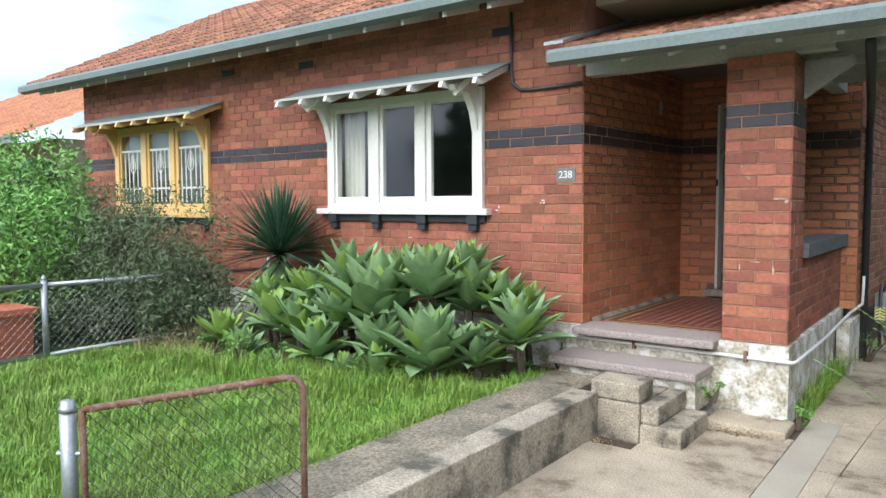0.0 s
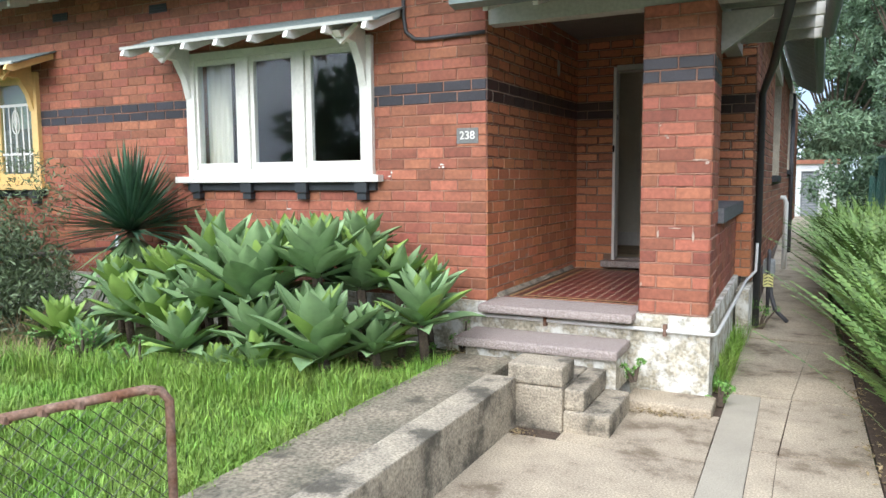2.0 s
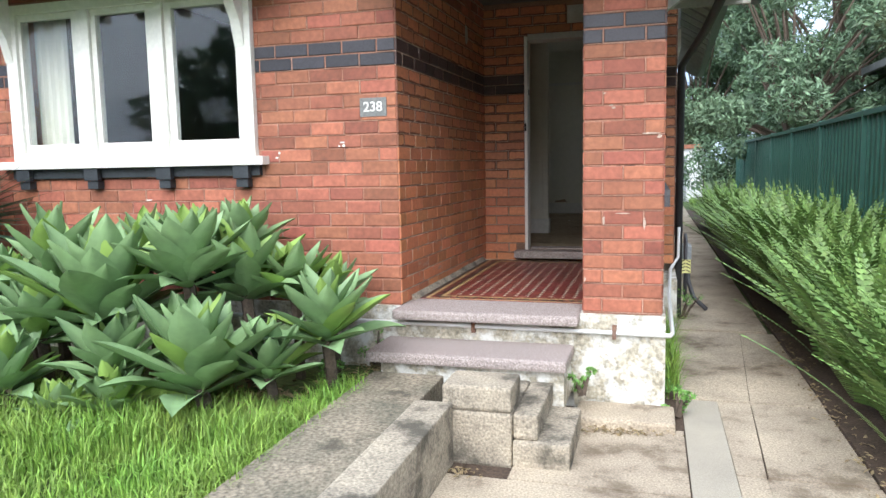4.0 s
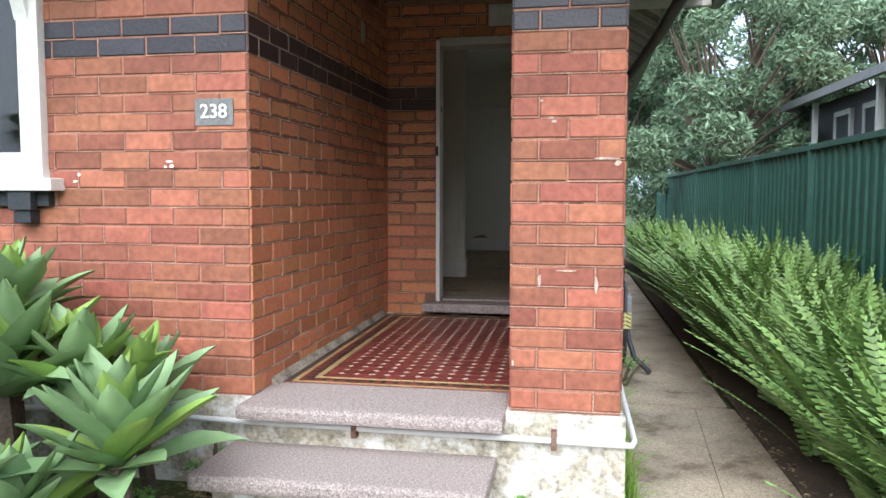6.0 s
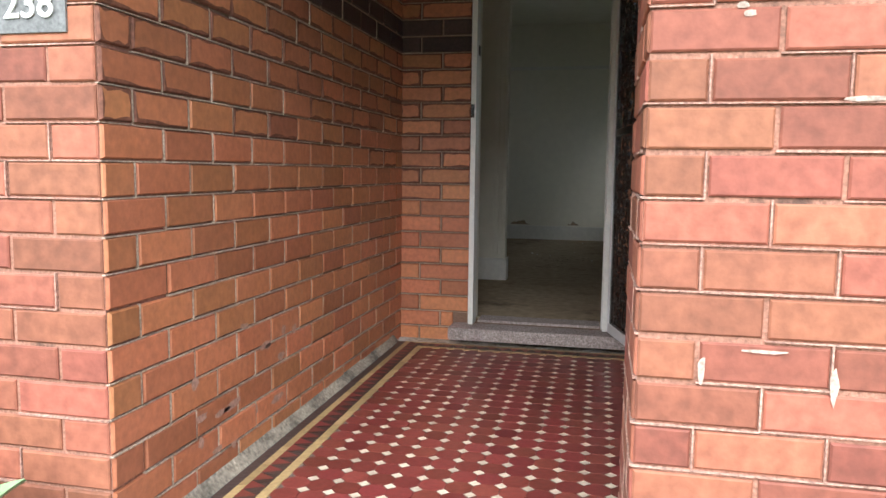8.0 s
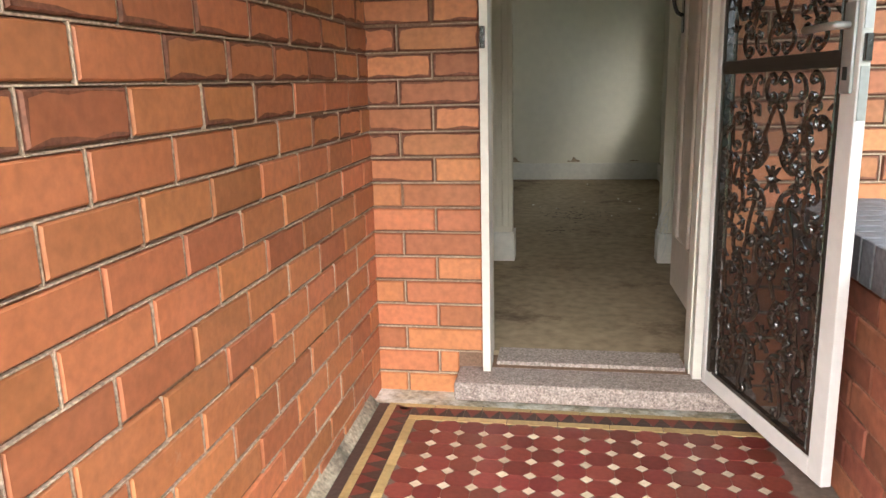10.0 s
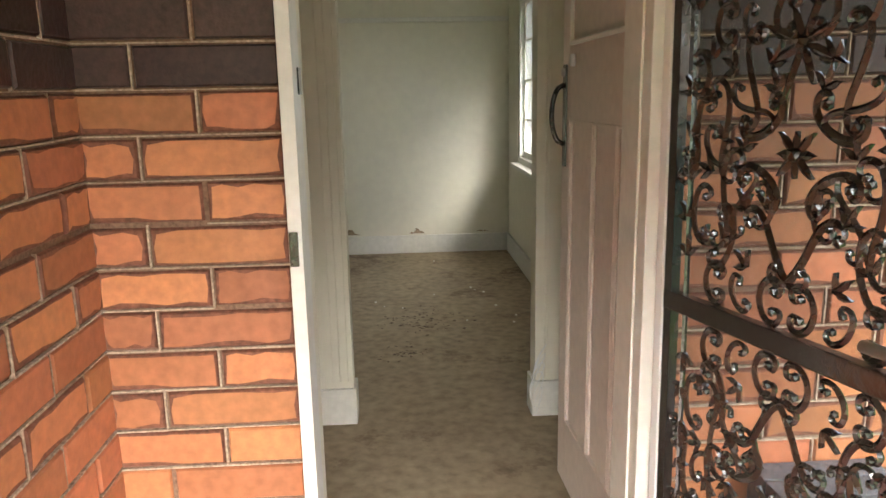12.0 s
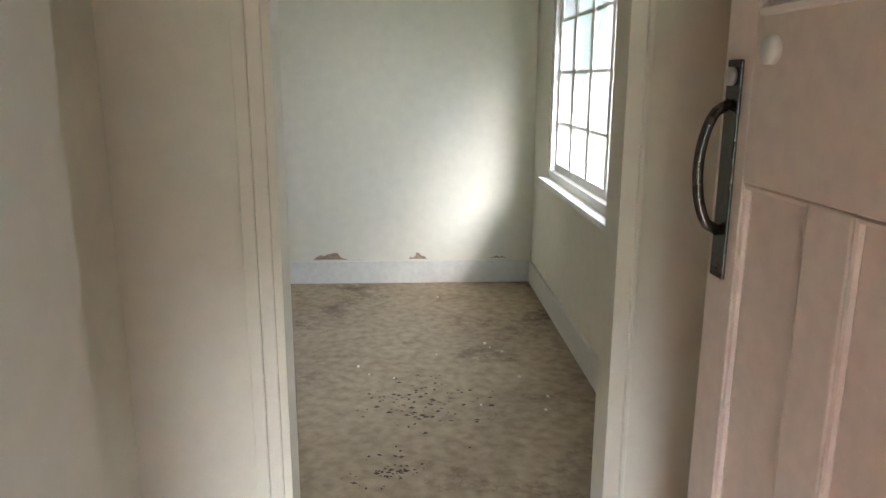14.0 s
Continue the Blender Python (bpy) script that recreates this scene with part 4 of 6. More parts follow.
# broken plaster holes
def hole(x, z, w, h, seed):
    r2 = random.Random(seed)
    bm = bmesh.new()
    n = 11
    pts = [(x + w * (i / (n - 1) - 0.5), z + h * (r2.uniform(0.2, 1) * math.sin(math.pi * i / (n - 1)))) for i in range(n)]
    pts = [(x - w / 2, z)] + pts[1:-1] + [(x + w / 2, z)]
    prism(bm, [(p[0], p[1]) for p in pts] , 7.764, 7.7695, "y")
    t = thing("broken_plaster", 0, 0, 0, "ragged hole in the plaster above the skirting board", "wall damage")
    part("hole", bm, M_PLASTERBIT, t)
    bm = bmesh.new()
    for i in range(1, n - 2, 2):
        a, b = pts[i], pts[i + 1]
        v = [bm.verts.new(q) for q in ((a[0], 7.762, a[1]), (b[0], 7.762, b[1]), ((a[0] + b[0]) / 2 + 0.01, 7.735, (a[1] + b[1]) / 2 + 0.008))]
        bm.faces.new(v)
    part("flap", bm, M_PLASTER, t, kind="stuff")


hole(0.12, 0.285, 0.26, 0.075, 1)
hole(0.78, 0.285, 0.14, 0.06, 2)
hole(1.4, 0.29, 0.12, 0.02, 3)
bm = bmesh.new()
r3 = random.Random(9)
for k in range(5):
    tube(bm, [(1.30 + 0.03 * math.sin(u * 2 + k), 4.3 - 0.02 * k, 0.12 + 0.05 * k + 0.16 * abs(math.sin(u + k * 0.7))) for u in np.linspace(0, 4, 12)], 0.0025, 5)
t = thing("loose_cable", -0.08, -0.2, 0, "loose loops of white cable hanging by the opening", "cable")
part("cable", bm, M_PIPE, t)
bits = thing("debris", 0, 0, 0, "small white plaster crumbs on the bare floor", "debris")
for k in range(12):
    x, y = r3.uniform(0.3, 1.5), r3.uniform(5.5, 7.5)
    s = r3.uniform(0.006, 0.016)
    part("crumb", boxes((x, x + s, y, y + s * 1.4, 0.1005, 0.1005 + s * 0.5)), M_PLASTER, bits)
bm = bmesh.new()
for k in range(160):
    x, y = r3.gauss(0.75, 0.14), r3.gauss(5.65, 0.16)
    if k % 3 == 0:
        x, y = r3.gauss(0.62, 0.08), r3.gauss(5.0, 0.08)
    s = r3.uniform(0.004, 0.012)
    a = r3.uniform(0, 3)
    vs = [bm.verts.new((x + s * math.cos(a + q) * (1.6 if q in (0, 3.14) else 0.5), y + s * math.sin(a + q), 0.1015 + 0.002 * (q == 1.57))) for q in (0, 1.57, 3.14, 4.71)]
    bm.faces.new(vs)
tagged(new("dirt_specks", mesh_of(bm, "dirt_specks", M_DIRT)), label="dark crumbs of dirt on the bare floor", category="debris", kind="stuff")


# side windows
def side_window(name, y0, y1, z0, z1, inner, label):
    w = thing(name, 0, 0, 0, label, "window", kind="structure")
    xi, xo = 1.69, 1.735
    f = 0.05
    part("window_frame", boxes((xi - 0.035, xo, y0, y0 + f, z0, z1), (xi - 0.035, xo, y1 - f, y1, z0, z1), (xi - 0.035, xo, y0 + f, y1 - f, z1 - f, z1), (xi - 0.035, xo, y0 + f, y1 - f, z0, z0 + f), bev=0.003), M_WHITE, w)
    n = 4 if y1 - y0 > 1.2 else 2
    for k in range(n):
        a = y0 + f + (y1 - y0 - 2 * f) * k / n
        b = y0 + f + (y1 - y0 - 2 * f) * (k + 1) / n
        s = 0.03
        sash = part("sash", boxes((xi, xi + 0.03, a, a + s, z0 + f, z1 - f), (xi, xi + 0.03, b - s, b, z0 + f, z1 - f), (xi, xi + 0.03, a + s, b - s, z1 - f - s, z1 - f), (xi, xi + 0.03, a + s, b - s, z0 + f, z0 + f + s + 0.02), bev=0.002), M_WHITE, w)
        for q in (1, 2, 3):
            zz = z0 + f + (z1 - z0 - 2 * f) * q / 4
            part("glazing_bar", boxes((xi + 0.005, xi + 0.025, a + s, b - s, zz - 0.009, zz + 0.009)), M_WHITE, sash)
        part("pane", boxes((xi + 0.012, xi + 0.016, a + s, b - s, z0 + f + s + 0.02, z1 - f - s)), M_FROST, sash).visible_shadow = False
    if inner:
        part("window_sill", boxes((1.59, 1.69, y0 - 0.06, y1 + 0.04, z0 - 0.035, z0 - 0.001), bev=0.004), M_TRIMW, w)
    dx = (y0 - 2.6) * SHEAR
    part("outer_sill", boxes((1.74, 1.85 + dx, y0 - 0.08, y1 + 0.08, z0 - 0.09, z0 - 0.002), bev=0.004), M_DARKPAINT, w)
    part("lintel", boxes((1.76 + dx, 1.80 + dx + 0.03, y0 - 0.12, y1 + 0.12, z1 + 0.001, z1 + 0.22)), M_WHITE, w, "white painted lintel")


side_window("window_3", 5.5, 7.22, 0.98, 2.35, True, "white timber side window with small obscure panes")
side_window("window_4", 10.2, 11.2, 1.1, 2.3, False, "narrow white side window further back")
cu_ = thing("curtain", 0, 0, 0, "pale net curtain hanging inside the white window", "curtain")
bm = bmesh.new()
cols = [(-2.94 + 0.01 * i, 0.13 + 0.012 * math.sin(i * 0.9)) for i in range(30)]
for (xa, ya), (xb, yb) in zip(cols, cols[1:]):
    bm.faces.new([bm.verts.new(p) for p in ((xa, ya, 1.0), (xb, yb, 1.0), (xb, yb, 2.1), (xa, ya, 2.1))])
part("cloth", bm, M_BLIND, cu_)

# ---- plants ----
def leaf_mesh(name, L, W, curl, material, seed):
    """A thick spear-shaped leaf, folded along its middle, that grows along +x and bends."""
    r = random.Random(seed)
    bm = bmesh.new()
    prof = [(0.0, 0.34), (0.12, 0.42), (0.3, 0.8), (0.5, 1.0), (0.68, 0.93), (0.84, 0.58), (0.94, 0.24), (1.0, 0.02)]
    rows = []
    for u, w in prof:
        x = L * u
        z = -curl * L * u * u + 0.02 * math.sin(u * 5 + seed)
        hw = W * 0.5 * w
        fold = 0.34 * hw + 0.006
        rows.append([bm.verts.new(p) for p in ((x, -hw, z + fold), (x, -hw * 0.5, z + fold * 0.4), (x, 0, z - 0.004), (x, hw * 0.5, z + fold * 0.4), (x, hw, z + fold))])
    for a, b in zip(rows, rows[1:]):
        for k in range(4):
            bm.faces.new((a[k], b[k], b[k + 1], a[k + 1]))
    return mesh_of(bm, name, material, smooth=True)


AG = [[leaf_mesh("leaf", 0.5, 0.185, c, m, i) for i, c in enumerate((0.02, 0.14, 0.3, 0.45))] for m in (M_AGAVE, M_AGAVEL)]


def agave(x, y, z, s, n, seed, tilt=(0, 0), light=0.15, ground_at=-0.4):
    r = random.Random(seed)
    t = thing("agave", x, y, ground_at, "soft grey-green spineless agave rosette in the front garden" if s > 0.6 else "small bright green agave rosette in the front garden", "agave", "agaves in the front garden")
    bm = bmesh.new()
    tube(bm, [(0.05 * (r.random() - 0.5), 0.04, 0), (0.02, 0, (z - ground_at) * 0.5), (0, 0, z - ground_at)], 0.03 * s + 0.012, 7)
    part("stem", bm, M_BARK, t)
    for i in range(n):
        u = (i + 0.5) / n
        el = 88 - 60 * u ** 1.1 + r.uniform(-6, 6)
        az = i * 137.5 + r.uniform(-12, 12)
        k = min(3, int(u * 3.6))
        me = AG[1 if (r.random() < light or (u < 0.12 and r.random() < 0.6)) else 0][k]
        ob = new("leaf", me)
        ob.parent = t
        sc = s * (0.72 + 0.38 * math.sin(min(1, u + 0.25) * math.pi * 0.7)) * r.uniform(0.88, 1.12)
        ob.matrix_basis = Matrix.Translation((0, 0, z - ground_at - 0.05 * s * u)) @ pose(0, 0, 0, tilt[0], tilt[1], 0) @ pose(0, 0, 0, 0, 0, az) @ pose(0.015 * s, 0, 0, r.uniform(-14, 14), -el, 0) @ Matrix.Diagonal((sc, sc * r.uniform(0.85, 1.15), sc, 1))
    return t


AGS = [(-1.45, -1.0, 0.16, 1.1, 30, 0.05), (-0.72, -1.2, -0.12, 0.92, 28, 0.12), (-0.2, -0.72, -0.1, 0.72, 26, 0.25), (-0.78, -0.6, 0.12, 0.8, 24, 0.2),
       (-1.15, -0.5, 0.28, 0.7, 20, 0.2), (-2.05, -0.75, 0.2, 0.85, 24, 0.15), (-1.1, -1.42, -0.22, 0.55, 20, 0.2), (-1.75, -1.45, -0.12, 0.62, 22, 0.3),
       (-2.2, -1.25, -0.02, 0.68, 22, 0.3), (-2.65, -1.15, 0.0, 0.66, 22, 0.45), (-3.0, -1.5, -0.14, 0.6, 22, 0.7), (-2.55, -1.6, -0.2, 0.5, 18, 0.3),
       (-0.35, -0.35, 0.02, 0.6, 18, 0.5), (-1.6, -0.45, 0.3, 0.62, 18, 0.2), (-2.45, -0.6, 0.05, 0.6, 18, 0.4), (-3.05, -0.9, 0.0, 0.6, 20, 0.6), (-2.0, -1.75, -0.28, 0.4, 16, 0.4), (-1.35, -1.5, -0.26, 0.45, 16, 0.3), (-0.98, -0.88, 0.24, 0.8, 26, 0.1), (-0.42, -1.0, -0.1, 0.62, 20, 0.2), (-1.82, -1.12, 0.08, 0.72, 22, 0.2),
       (-0.52, -0.48, 0.1, 0.62, 20, 0.3), (-1.2, -1.3, -0.06, 0.66, 22, 0.15), (-2.35, -0.9, 0.1, 0.6, 20, 0.4), (-2.8, -0.7, 0.05, 0.6, 20, 0.5), (-0.95, -0.35, 0.36, 0.6, 20, 0.2)]
for i, (x, y, z, s, n, li) in enumerate(AGS):
    agave(x, y, z - (0.13 if y < -0.95 else -0.03), s * 1.08, n + 6, 40 + i, (0, 0), li)


def blades(name, pts, hmin, hmax, w, material, label, category, lean=0.5, parent=None, kind="stuff"):
    """Bent grass blades at the points (x, y, z)."""
    n = len(pts)
    rg = np.random.RandomState(n % 9973)
    P = np.asarray(pts)
    az, h = rg.uniform(0, 2 * np.pi, n), rg.uniform(hmin, hmax, n)
    ln = rg.uniform(0.1, lean, n) * h
    d = np.stack([np.cos(az), np.sin(az)], 1)
    s = np.stack([-np.sin(az), np.cos(az)], 1) * w * rg.uniform(0.6, 1.3, n)[:, None] / 2
    V = np.zeros((n, 5, 3))
    V[:, 0, :2], V[:, 1, :2] = P[:, :2] - s, P[:, :2] + s
    V[:, 0, 2] = V[:, 1, 2] = P[:, 2]
    mid = P[:, :2] + d * (ln * 0.3)[:, None]
    V[:, 2, :2], V[:, 3, :2] = mid + s * 0.8, mid - s * 0.8
    V[:, 2, 2] = V[:, 3, 2] = P[:, 2] + h * 0.6
    V[:, 4, :2] = P[:, :2] + d * ln[:, None]
    V[:, 4, 2] = P[:, 2] + h * (1 - 0.25 * ln / h)
    b = np.arange(n) * 5
    F = [q for i in b.tolist() for q in ((i, i + 1, i + 2, i + 3), (i + 3, i + 2, i + 4))]
    me = bpy.data.meshes.new(name)
    me.from_pydata(V.reshape(-1, 3).tolist(), [], F)
    me.materials.append(material)
    ob = new(name, me)
    ob.parent = parent
    return tagged(ob, label=label, category=category, kind=kind)


rs = np.random.RandomState(3)


def scatter(n, x0, x1, y0, y1, z, keep=None):
    x, y = rs.uniform(x0, x1, n), rs.uniform(y0, y1, n)
    if keep is not None:
        k = keep(x, y)
        x, y = x[k], y[k]
    return np.stack([x, y, np.full(len(x), z)], 1)


blades("grass", scatter(90000, -4.05, -0.03, -4.6, -0.6, -0.4, lambda x, y: y < -0.9 + 0.1 * np.sin(x * 5)), 0.03, 0.11, 0.006, M_GRASS, "lush uneven green lawn grass", "grass", 0.9)
blades("grass", scatter(5000, -0.25, 0.03, -4.4, -0.6, -0.39), 0.05, 0.15, 0.006, M_GRASS, "long grass hanging over the path edge", "grass", 1.1)
rt = random.Random(12)
tufts = [(rt.uniform(-3.9, -0.1), rt.uniform(-4.4, -1.9)) for _ in range(70)]
blades("grass", [(cx + rt.gauss(0, 0.07), cy + rt.gauss(0, 0.07), -0.4) for cx, cy in tufts for _ in range(110)], 0.09, 0.19, 0.007, M_GRASS, "taller tufts in the lawn", "grass", 1.0)
blades("grass", scatter(7000, -3.2, -0.1, -2.1, -1.45, -0.4, lambda x, y: np.abs(y + 1.85 - 0.28 * (x + 1.6)) < 0.3), 0.1, 0.26, 0.007, M_GRASS, "long tufts of grass in front of the agaves", "grass", 0.8)
blades("grass", scatter(1100, 1.665, 1.76, 0.25, 2.6, -0.6), 0.06, 0.3, 0.007, M_GRASS, "grass growing at the foot of the porch wall", "grass", 1.2)
blades("grass", scatter(20000, 2.9, 9, 9, 26, -0.6), 0.1, 0.3, 0.02, M_GRASS, "rough grass at the back", "grass", 0.8)
blades("dry_grass", scatter(500, -3.9, -2.6, -2.1, -1.2, -0.4), 0.08, 0.3, 0.008, M_DEAD, "dry straw and dead stems by the fence", "grass", 1.4)


def leafcloud(name, centres, n, size, material, seed, aspect=0.5, squash=0.8, parent=None):
    """Small pointed leaves around clump centres (x, y, z, r)."""
    rg = np.random.RandomState(seed)
    C = np.asarray(centres)
    idx = rg.choice(len(C), n, p=C[:, 3] ** 2 / (C[:, 3] ** 2).sum())
    d = rg.normal(size=(n, 3))
    d /= np.linalg.norm(d, axis=1)[:, None]
    rad = C[idx, 3] * rg.uniform(0.45, 1.08, n) ** 0.6
    P = C[idx, :3] + d * rad[:, None] * np.array([1, 1, squash])
    a = rg.normal(size=(n, 3)) + d * 0.8
    a[:, 2] -= 0.2
    a /= np.linalg.norm(a, axis=1)[:, None]
    b = np.cross(a, rg.normal(size=(n, 3)))
    b /= np.linalg.norm(b, axis=1)[:, None]
    s = size * rg.uniform(0.6, 1.35, n)[:, None]
    V = np.stack([P - a * s, P + b * s * aspect * 0.5, P + a * s, P - b * s * aspect * 0.5], 1)
    me = bpy.data.meshes.new(name)
    me.from_pydata(V.reshape(-1, 3).tolist(), [], [(i, i + 1, i + 2, i + 3) for i in range(0, 4 * n, 4)])
    me.materials.append(material)
    ob = new(name, me)
    ob.parent = parent
    return ob


def bush(name, x, y, z, rx, ry, h, n, size, material, label, seed, aspect=0.5, clumps=26, category="shrub"):
    r = random.Random(seed)
    t = thing(name, x, y, z, label, category)
    cs = []
    bm = bmesh.new()
    for _ in range(clumps):
        a, u = r.uniform(0, 6.28), r.random() ** 0.5
        px, py = rx * u * math.cos(a) * 0.8, ry * u * math.sin(a) * 0.8
        pz = h * (0.15 + 0.72 * r.random() * (1 - 0.45 * u * u))
        cs.append((px, py, pz, min(rx, h) * r.uniform(0.18, 0.34)))
        tube(bm, [(px * 0.15, py * 0.15, 0), (px * 0.5, py * 0.5, pz * 0.5), (px, py, pz)], 0.02, 4, 0.006)
    part("stem", bm, M_BARK, t, kind="stuff")
    leafcloud("foliage", cs, n, size, material, seed, aspect, 0.8, t)
    return t


bush("leafy_shrub", -6.5, -2.2, -0.45, 1.8, 1.4, 2.6, 26000, 0.035, M_LEAF, "tall bright green leafy shrub behind the wire fence", 11, 0.7, 40)
bush("olive_shrub", -5.1, -1.4, -0.45, 1.75, 1.0, 1.9, 46000, 0.033, M_OLIVE, "dense grey-green small-leaved shrub against the house", 12, 0.4, 46)
bush("dark_creeper", -8.6, -0.8, -0.4, 0.9, 0.8, 2.7, 9000, 0.06, M_YUCCA, "dark broad-leaved climber at the end of the house", 13, 0.7, 24)
for i, (x, y, z, s) in enumerate(((1.2, -0.26, -0.44, 0.09), (-0.12, -0.16, -0.4, 0.14), (1.74, -0.05, -0.6, 0.1), (1.72, 0.3, -0.6, 0.07), (-2.4, -1.75, -0.4, 0.2), (-1.9, -1.7, -0.4, 0.18), (-2.9, -1.7, -0.4, 0.16), (1.85, 2.75, -0.6, 0.22), (-0.3, -0.45, -0.4, 0.1))):
    bush("weed", x, y, z, s, s, s * 2.2, 260, 0.014, M_LEAF, "small green weed growing from a crack", 30 + i, 0.8, 7, "weed")

bush("hedge", 5.5, 20.5, -0.6, 3.6, 1.2, 3.0, 12000, 0.09, M_TREE, "dark overgrown hedge at the end of the garden", 15, 0.6, 30)
bush("hedge", 0.2, 31.0, -0.6, 5.5, 1.6, 5.0, 12000, 0.13, M_TREE, "dark overgrown hedge behind the shed", 16, 0.6, 30)

# spiky yucca
yu = thing("yucca", -3.38, -0.45, -0.4, "dark green spiky yucca with drooping lower leaves by the house", "yucca")
bm = bmesh.new()
tube(bm, [(0.05, 0, 0), (0.02, 0, 0.5), (0, 0, 0.92)], 0.055, 8, 0.045)
part("trunk", bm, M_BARK, yu)
for nm, n, lo, hi, L, m_, sd in (("crown", 300, -12, 88, 0.86, M_YUCCA, 1), ("lower_leaves", 34, -85, -30, 0.85, M_AGAVE, 2)):
    r = random.Random(sd)
    bm = bmesh.new()
    for _ in range(n):
        el, az, ll = radians(r.uniform(lo, hi)), r.uniform(0, 6.28), L * r.uniform(0.75, 1.08)
        d = Vector((math.cos(el) * math.cos(az), math.cos(el) * math.sin(az), math.sin(el)))
        s = Vector((-math.sin(az), math.cos(az), 0)) * (0.019 if sd == 1 else 0.034)
        o = Vector((0, 0, 0.9 if sd == 1 else 0.86))
        p1, p2 = o + d * ll * 0.5, o + d * ll + Vector((0, 0, -0.04))
        up = Vector((0, 0, 0.008))
        v = [bm.verts.new(p) for p in (o - s * 0.8, o + s * 0.8, p1 + s + up, p1 - s + up, p2, p1)]
        bm.faces.new((v[0], v[1], v[2], v[5]))
        bm.faces.new((v[0], v[5], v[3]))
        bm.faces.new((v[5], v[2], v[4]))
        bm.faces.new((v[3], v[5], v[4]))
    part(nm, bm, m_, yu)
# dry spiky remains
dr = thing("dead_plant", -3.75, -1.35, -0.38, "dead dry spiky plant by the wire fence", "dead plant")
bm = bmesh.new()
r = random.Random(8)
for _ in range(40):
    a, l = r.uniform(0, 6.28), r.uniform(0.2, 0.5)
    tube(bm, [(0, 0, 0), (0.5 * l * math.cos(a), 0.5 * l * math.sin(a), l * 0.45), (l * math.cos(a), l * math.sin(a), l * r.uniform(0.1, 0.8))], 0.008, 4, 0.003)
part("stems", bm, M_DEAD, dr)

# sword ferns
def fern_mesh(seed, near):
    r = random.Random(seed)
    bm = bmesh.new()
    for _ in range(26):
        az, L = r.uniform(0, 6.28), r.uniform(0.55, 1.08)
        el = r.uniform(54, 85)
        o = Vector((r.uniform(-0.12, 0.12), r.uniform(-0.12, 0.12), 0))
        lean = Vector((-0.2, -0.08, 0))
        hz = Vector((math.cos(az), math.sin(az), 0))
        sd = Vector((-math.sin(az), math.cos(az), 0))
        npin = 26 if near else 12
        prev = None
        for i in range(npin + 1):
            u = i / npin
            bend = u * u
            p = o + hz * (L * (u * math.cos(radians(el)) + 0.16 * bend)) + lean * (L * bend * 0.7) + Vector((0, 0, L * (u * math.sin(radians(el)) - 0.12 * bend)))
            if i and u > 0.12:
                w = 0.062 * math.sin(math.pi * min(1, (u * 0.93 + 0.07)) ** 0.75) + 0.006
                d = (p - prev)
                t1 = 0.9 * d
                for q in (-1, 1):
                    tip = prev + sd * q * w + d * 0.9 - Vector((0, 0, 0.006))
                    bm.faces.new([bm.verts.new(c) for c in (prev, prev + t1, tip + d * 0.35, tip - d * 0.1)][:: q])
            prev = p
    return mesh_of(bm, "fronds", M_FERN)


FM = [fern_mesh(i, True) for i in range(4)]
FF = [fern_mesh(i + 9, False) for i in range(2)]
r = random.Random(21)
y = -0.75
while y < 13.5:
    for x in ((2.9, 3.12, 3.36, 3.62) if y < 6 else (3.0, 3.3, 3.6)):
        t = thing("sword_fern", x + r.uniform(-0.05, 0.05), y + r.uniform(-0.07, 0.07), -0.585, "bright green sword fern clump along the green fence", "fern", "ferns along the fence")
        ob = new("fronds", r.choice(FM if y < 5 else FF))
        ob.parent = t
        s = r.uniform(0.85, 1.2) * (1.0 if y < 3 else 1.12)
        ob.matrix_basis = pose(0, 0, 0, 0, 0, r.uniform(-50, 50)) @ Matrix.Diagonal((s, s, s, 1))
    y += 0.26 if y < 5 else 0.38


def tree(x, y, z, h, crown, n, size, seed, label):
    r = random.Random(seed)
    t = thing("tree", x, y, z, label, "tree")
    bm = bmesh.new()
    tube(bm, [(0, 0, 0), (0.1, 0.05, h * 0.25), (-0.05, 0.1, h * 0.5)], 0.22, 9, 0.13)
    part("trunk", bm, M_BARK, t)
    cs = []
    bm = bmesh.new()
    for _ in range(44):
        a, u = r.uniform(0, 6.28), r.random() ** 0.5
        zz = h * (0.28 + 0.7 * r.random())
        k = crown * u * math.sqrt(max(0.15, 1 - ((zz / h - 0.55) / 0.55) ** 2))
        c = (k * math.cos(a), k * math.sin(a), zz)
        cs.append((*c, crown * r.uniform(0.14, 0.26)))
        tube(bm, [(0, 0.05, h * 0.3), (c[0] * 0.5, c[1] * 0.5, h * 0.3 + (zz - h * 0.3) * 0.6), c], 0.06, 5, 0.015)
    part("limb", bm, M_BARK, t)
    leafcloud("crown", cs, n, size, M_TREE, seed, 0.5, 0.75, t)


tree(4.9, 15.5, -0.6, 6.6, 2.7, 34000, 0.09, 51, "large dark green tree leaning over the path")
tree(7.0, 19.5, -0.6, 9.0, 3.6, 24000, 0.12, 52, "tall pale green tree behind the fence")
tree(11.5, 22.0, -0.6, 10.5, 4.5, 22000, 0.15, 53, "tall tree behind the neighbouring house")
tree(3.4, 28.0, -0.6, 8.5, 3.6, 24000, 0.12, 54, "dark tree behind the white shed")
tree(6.2, 30.0, -0.6, 9.5, 5.0, 20000, 0.16, 55, "wide tree at the end of the garden")

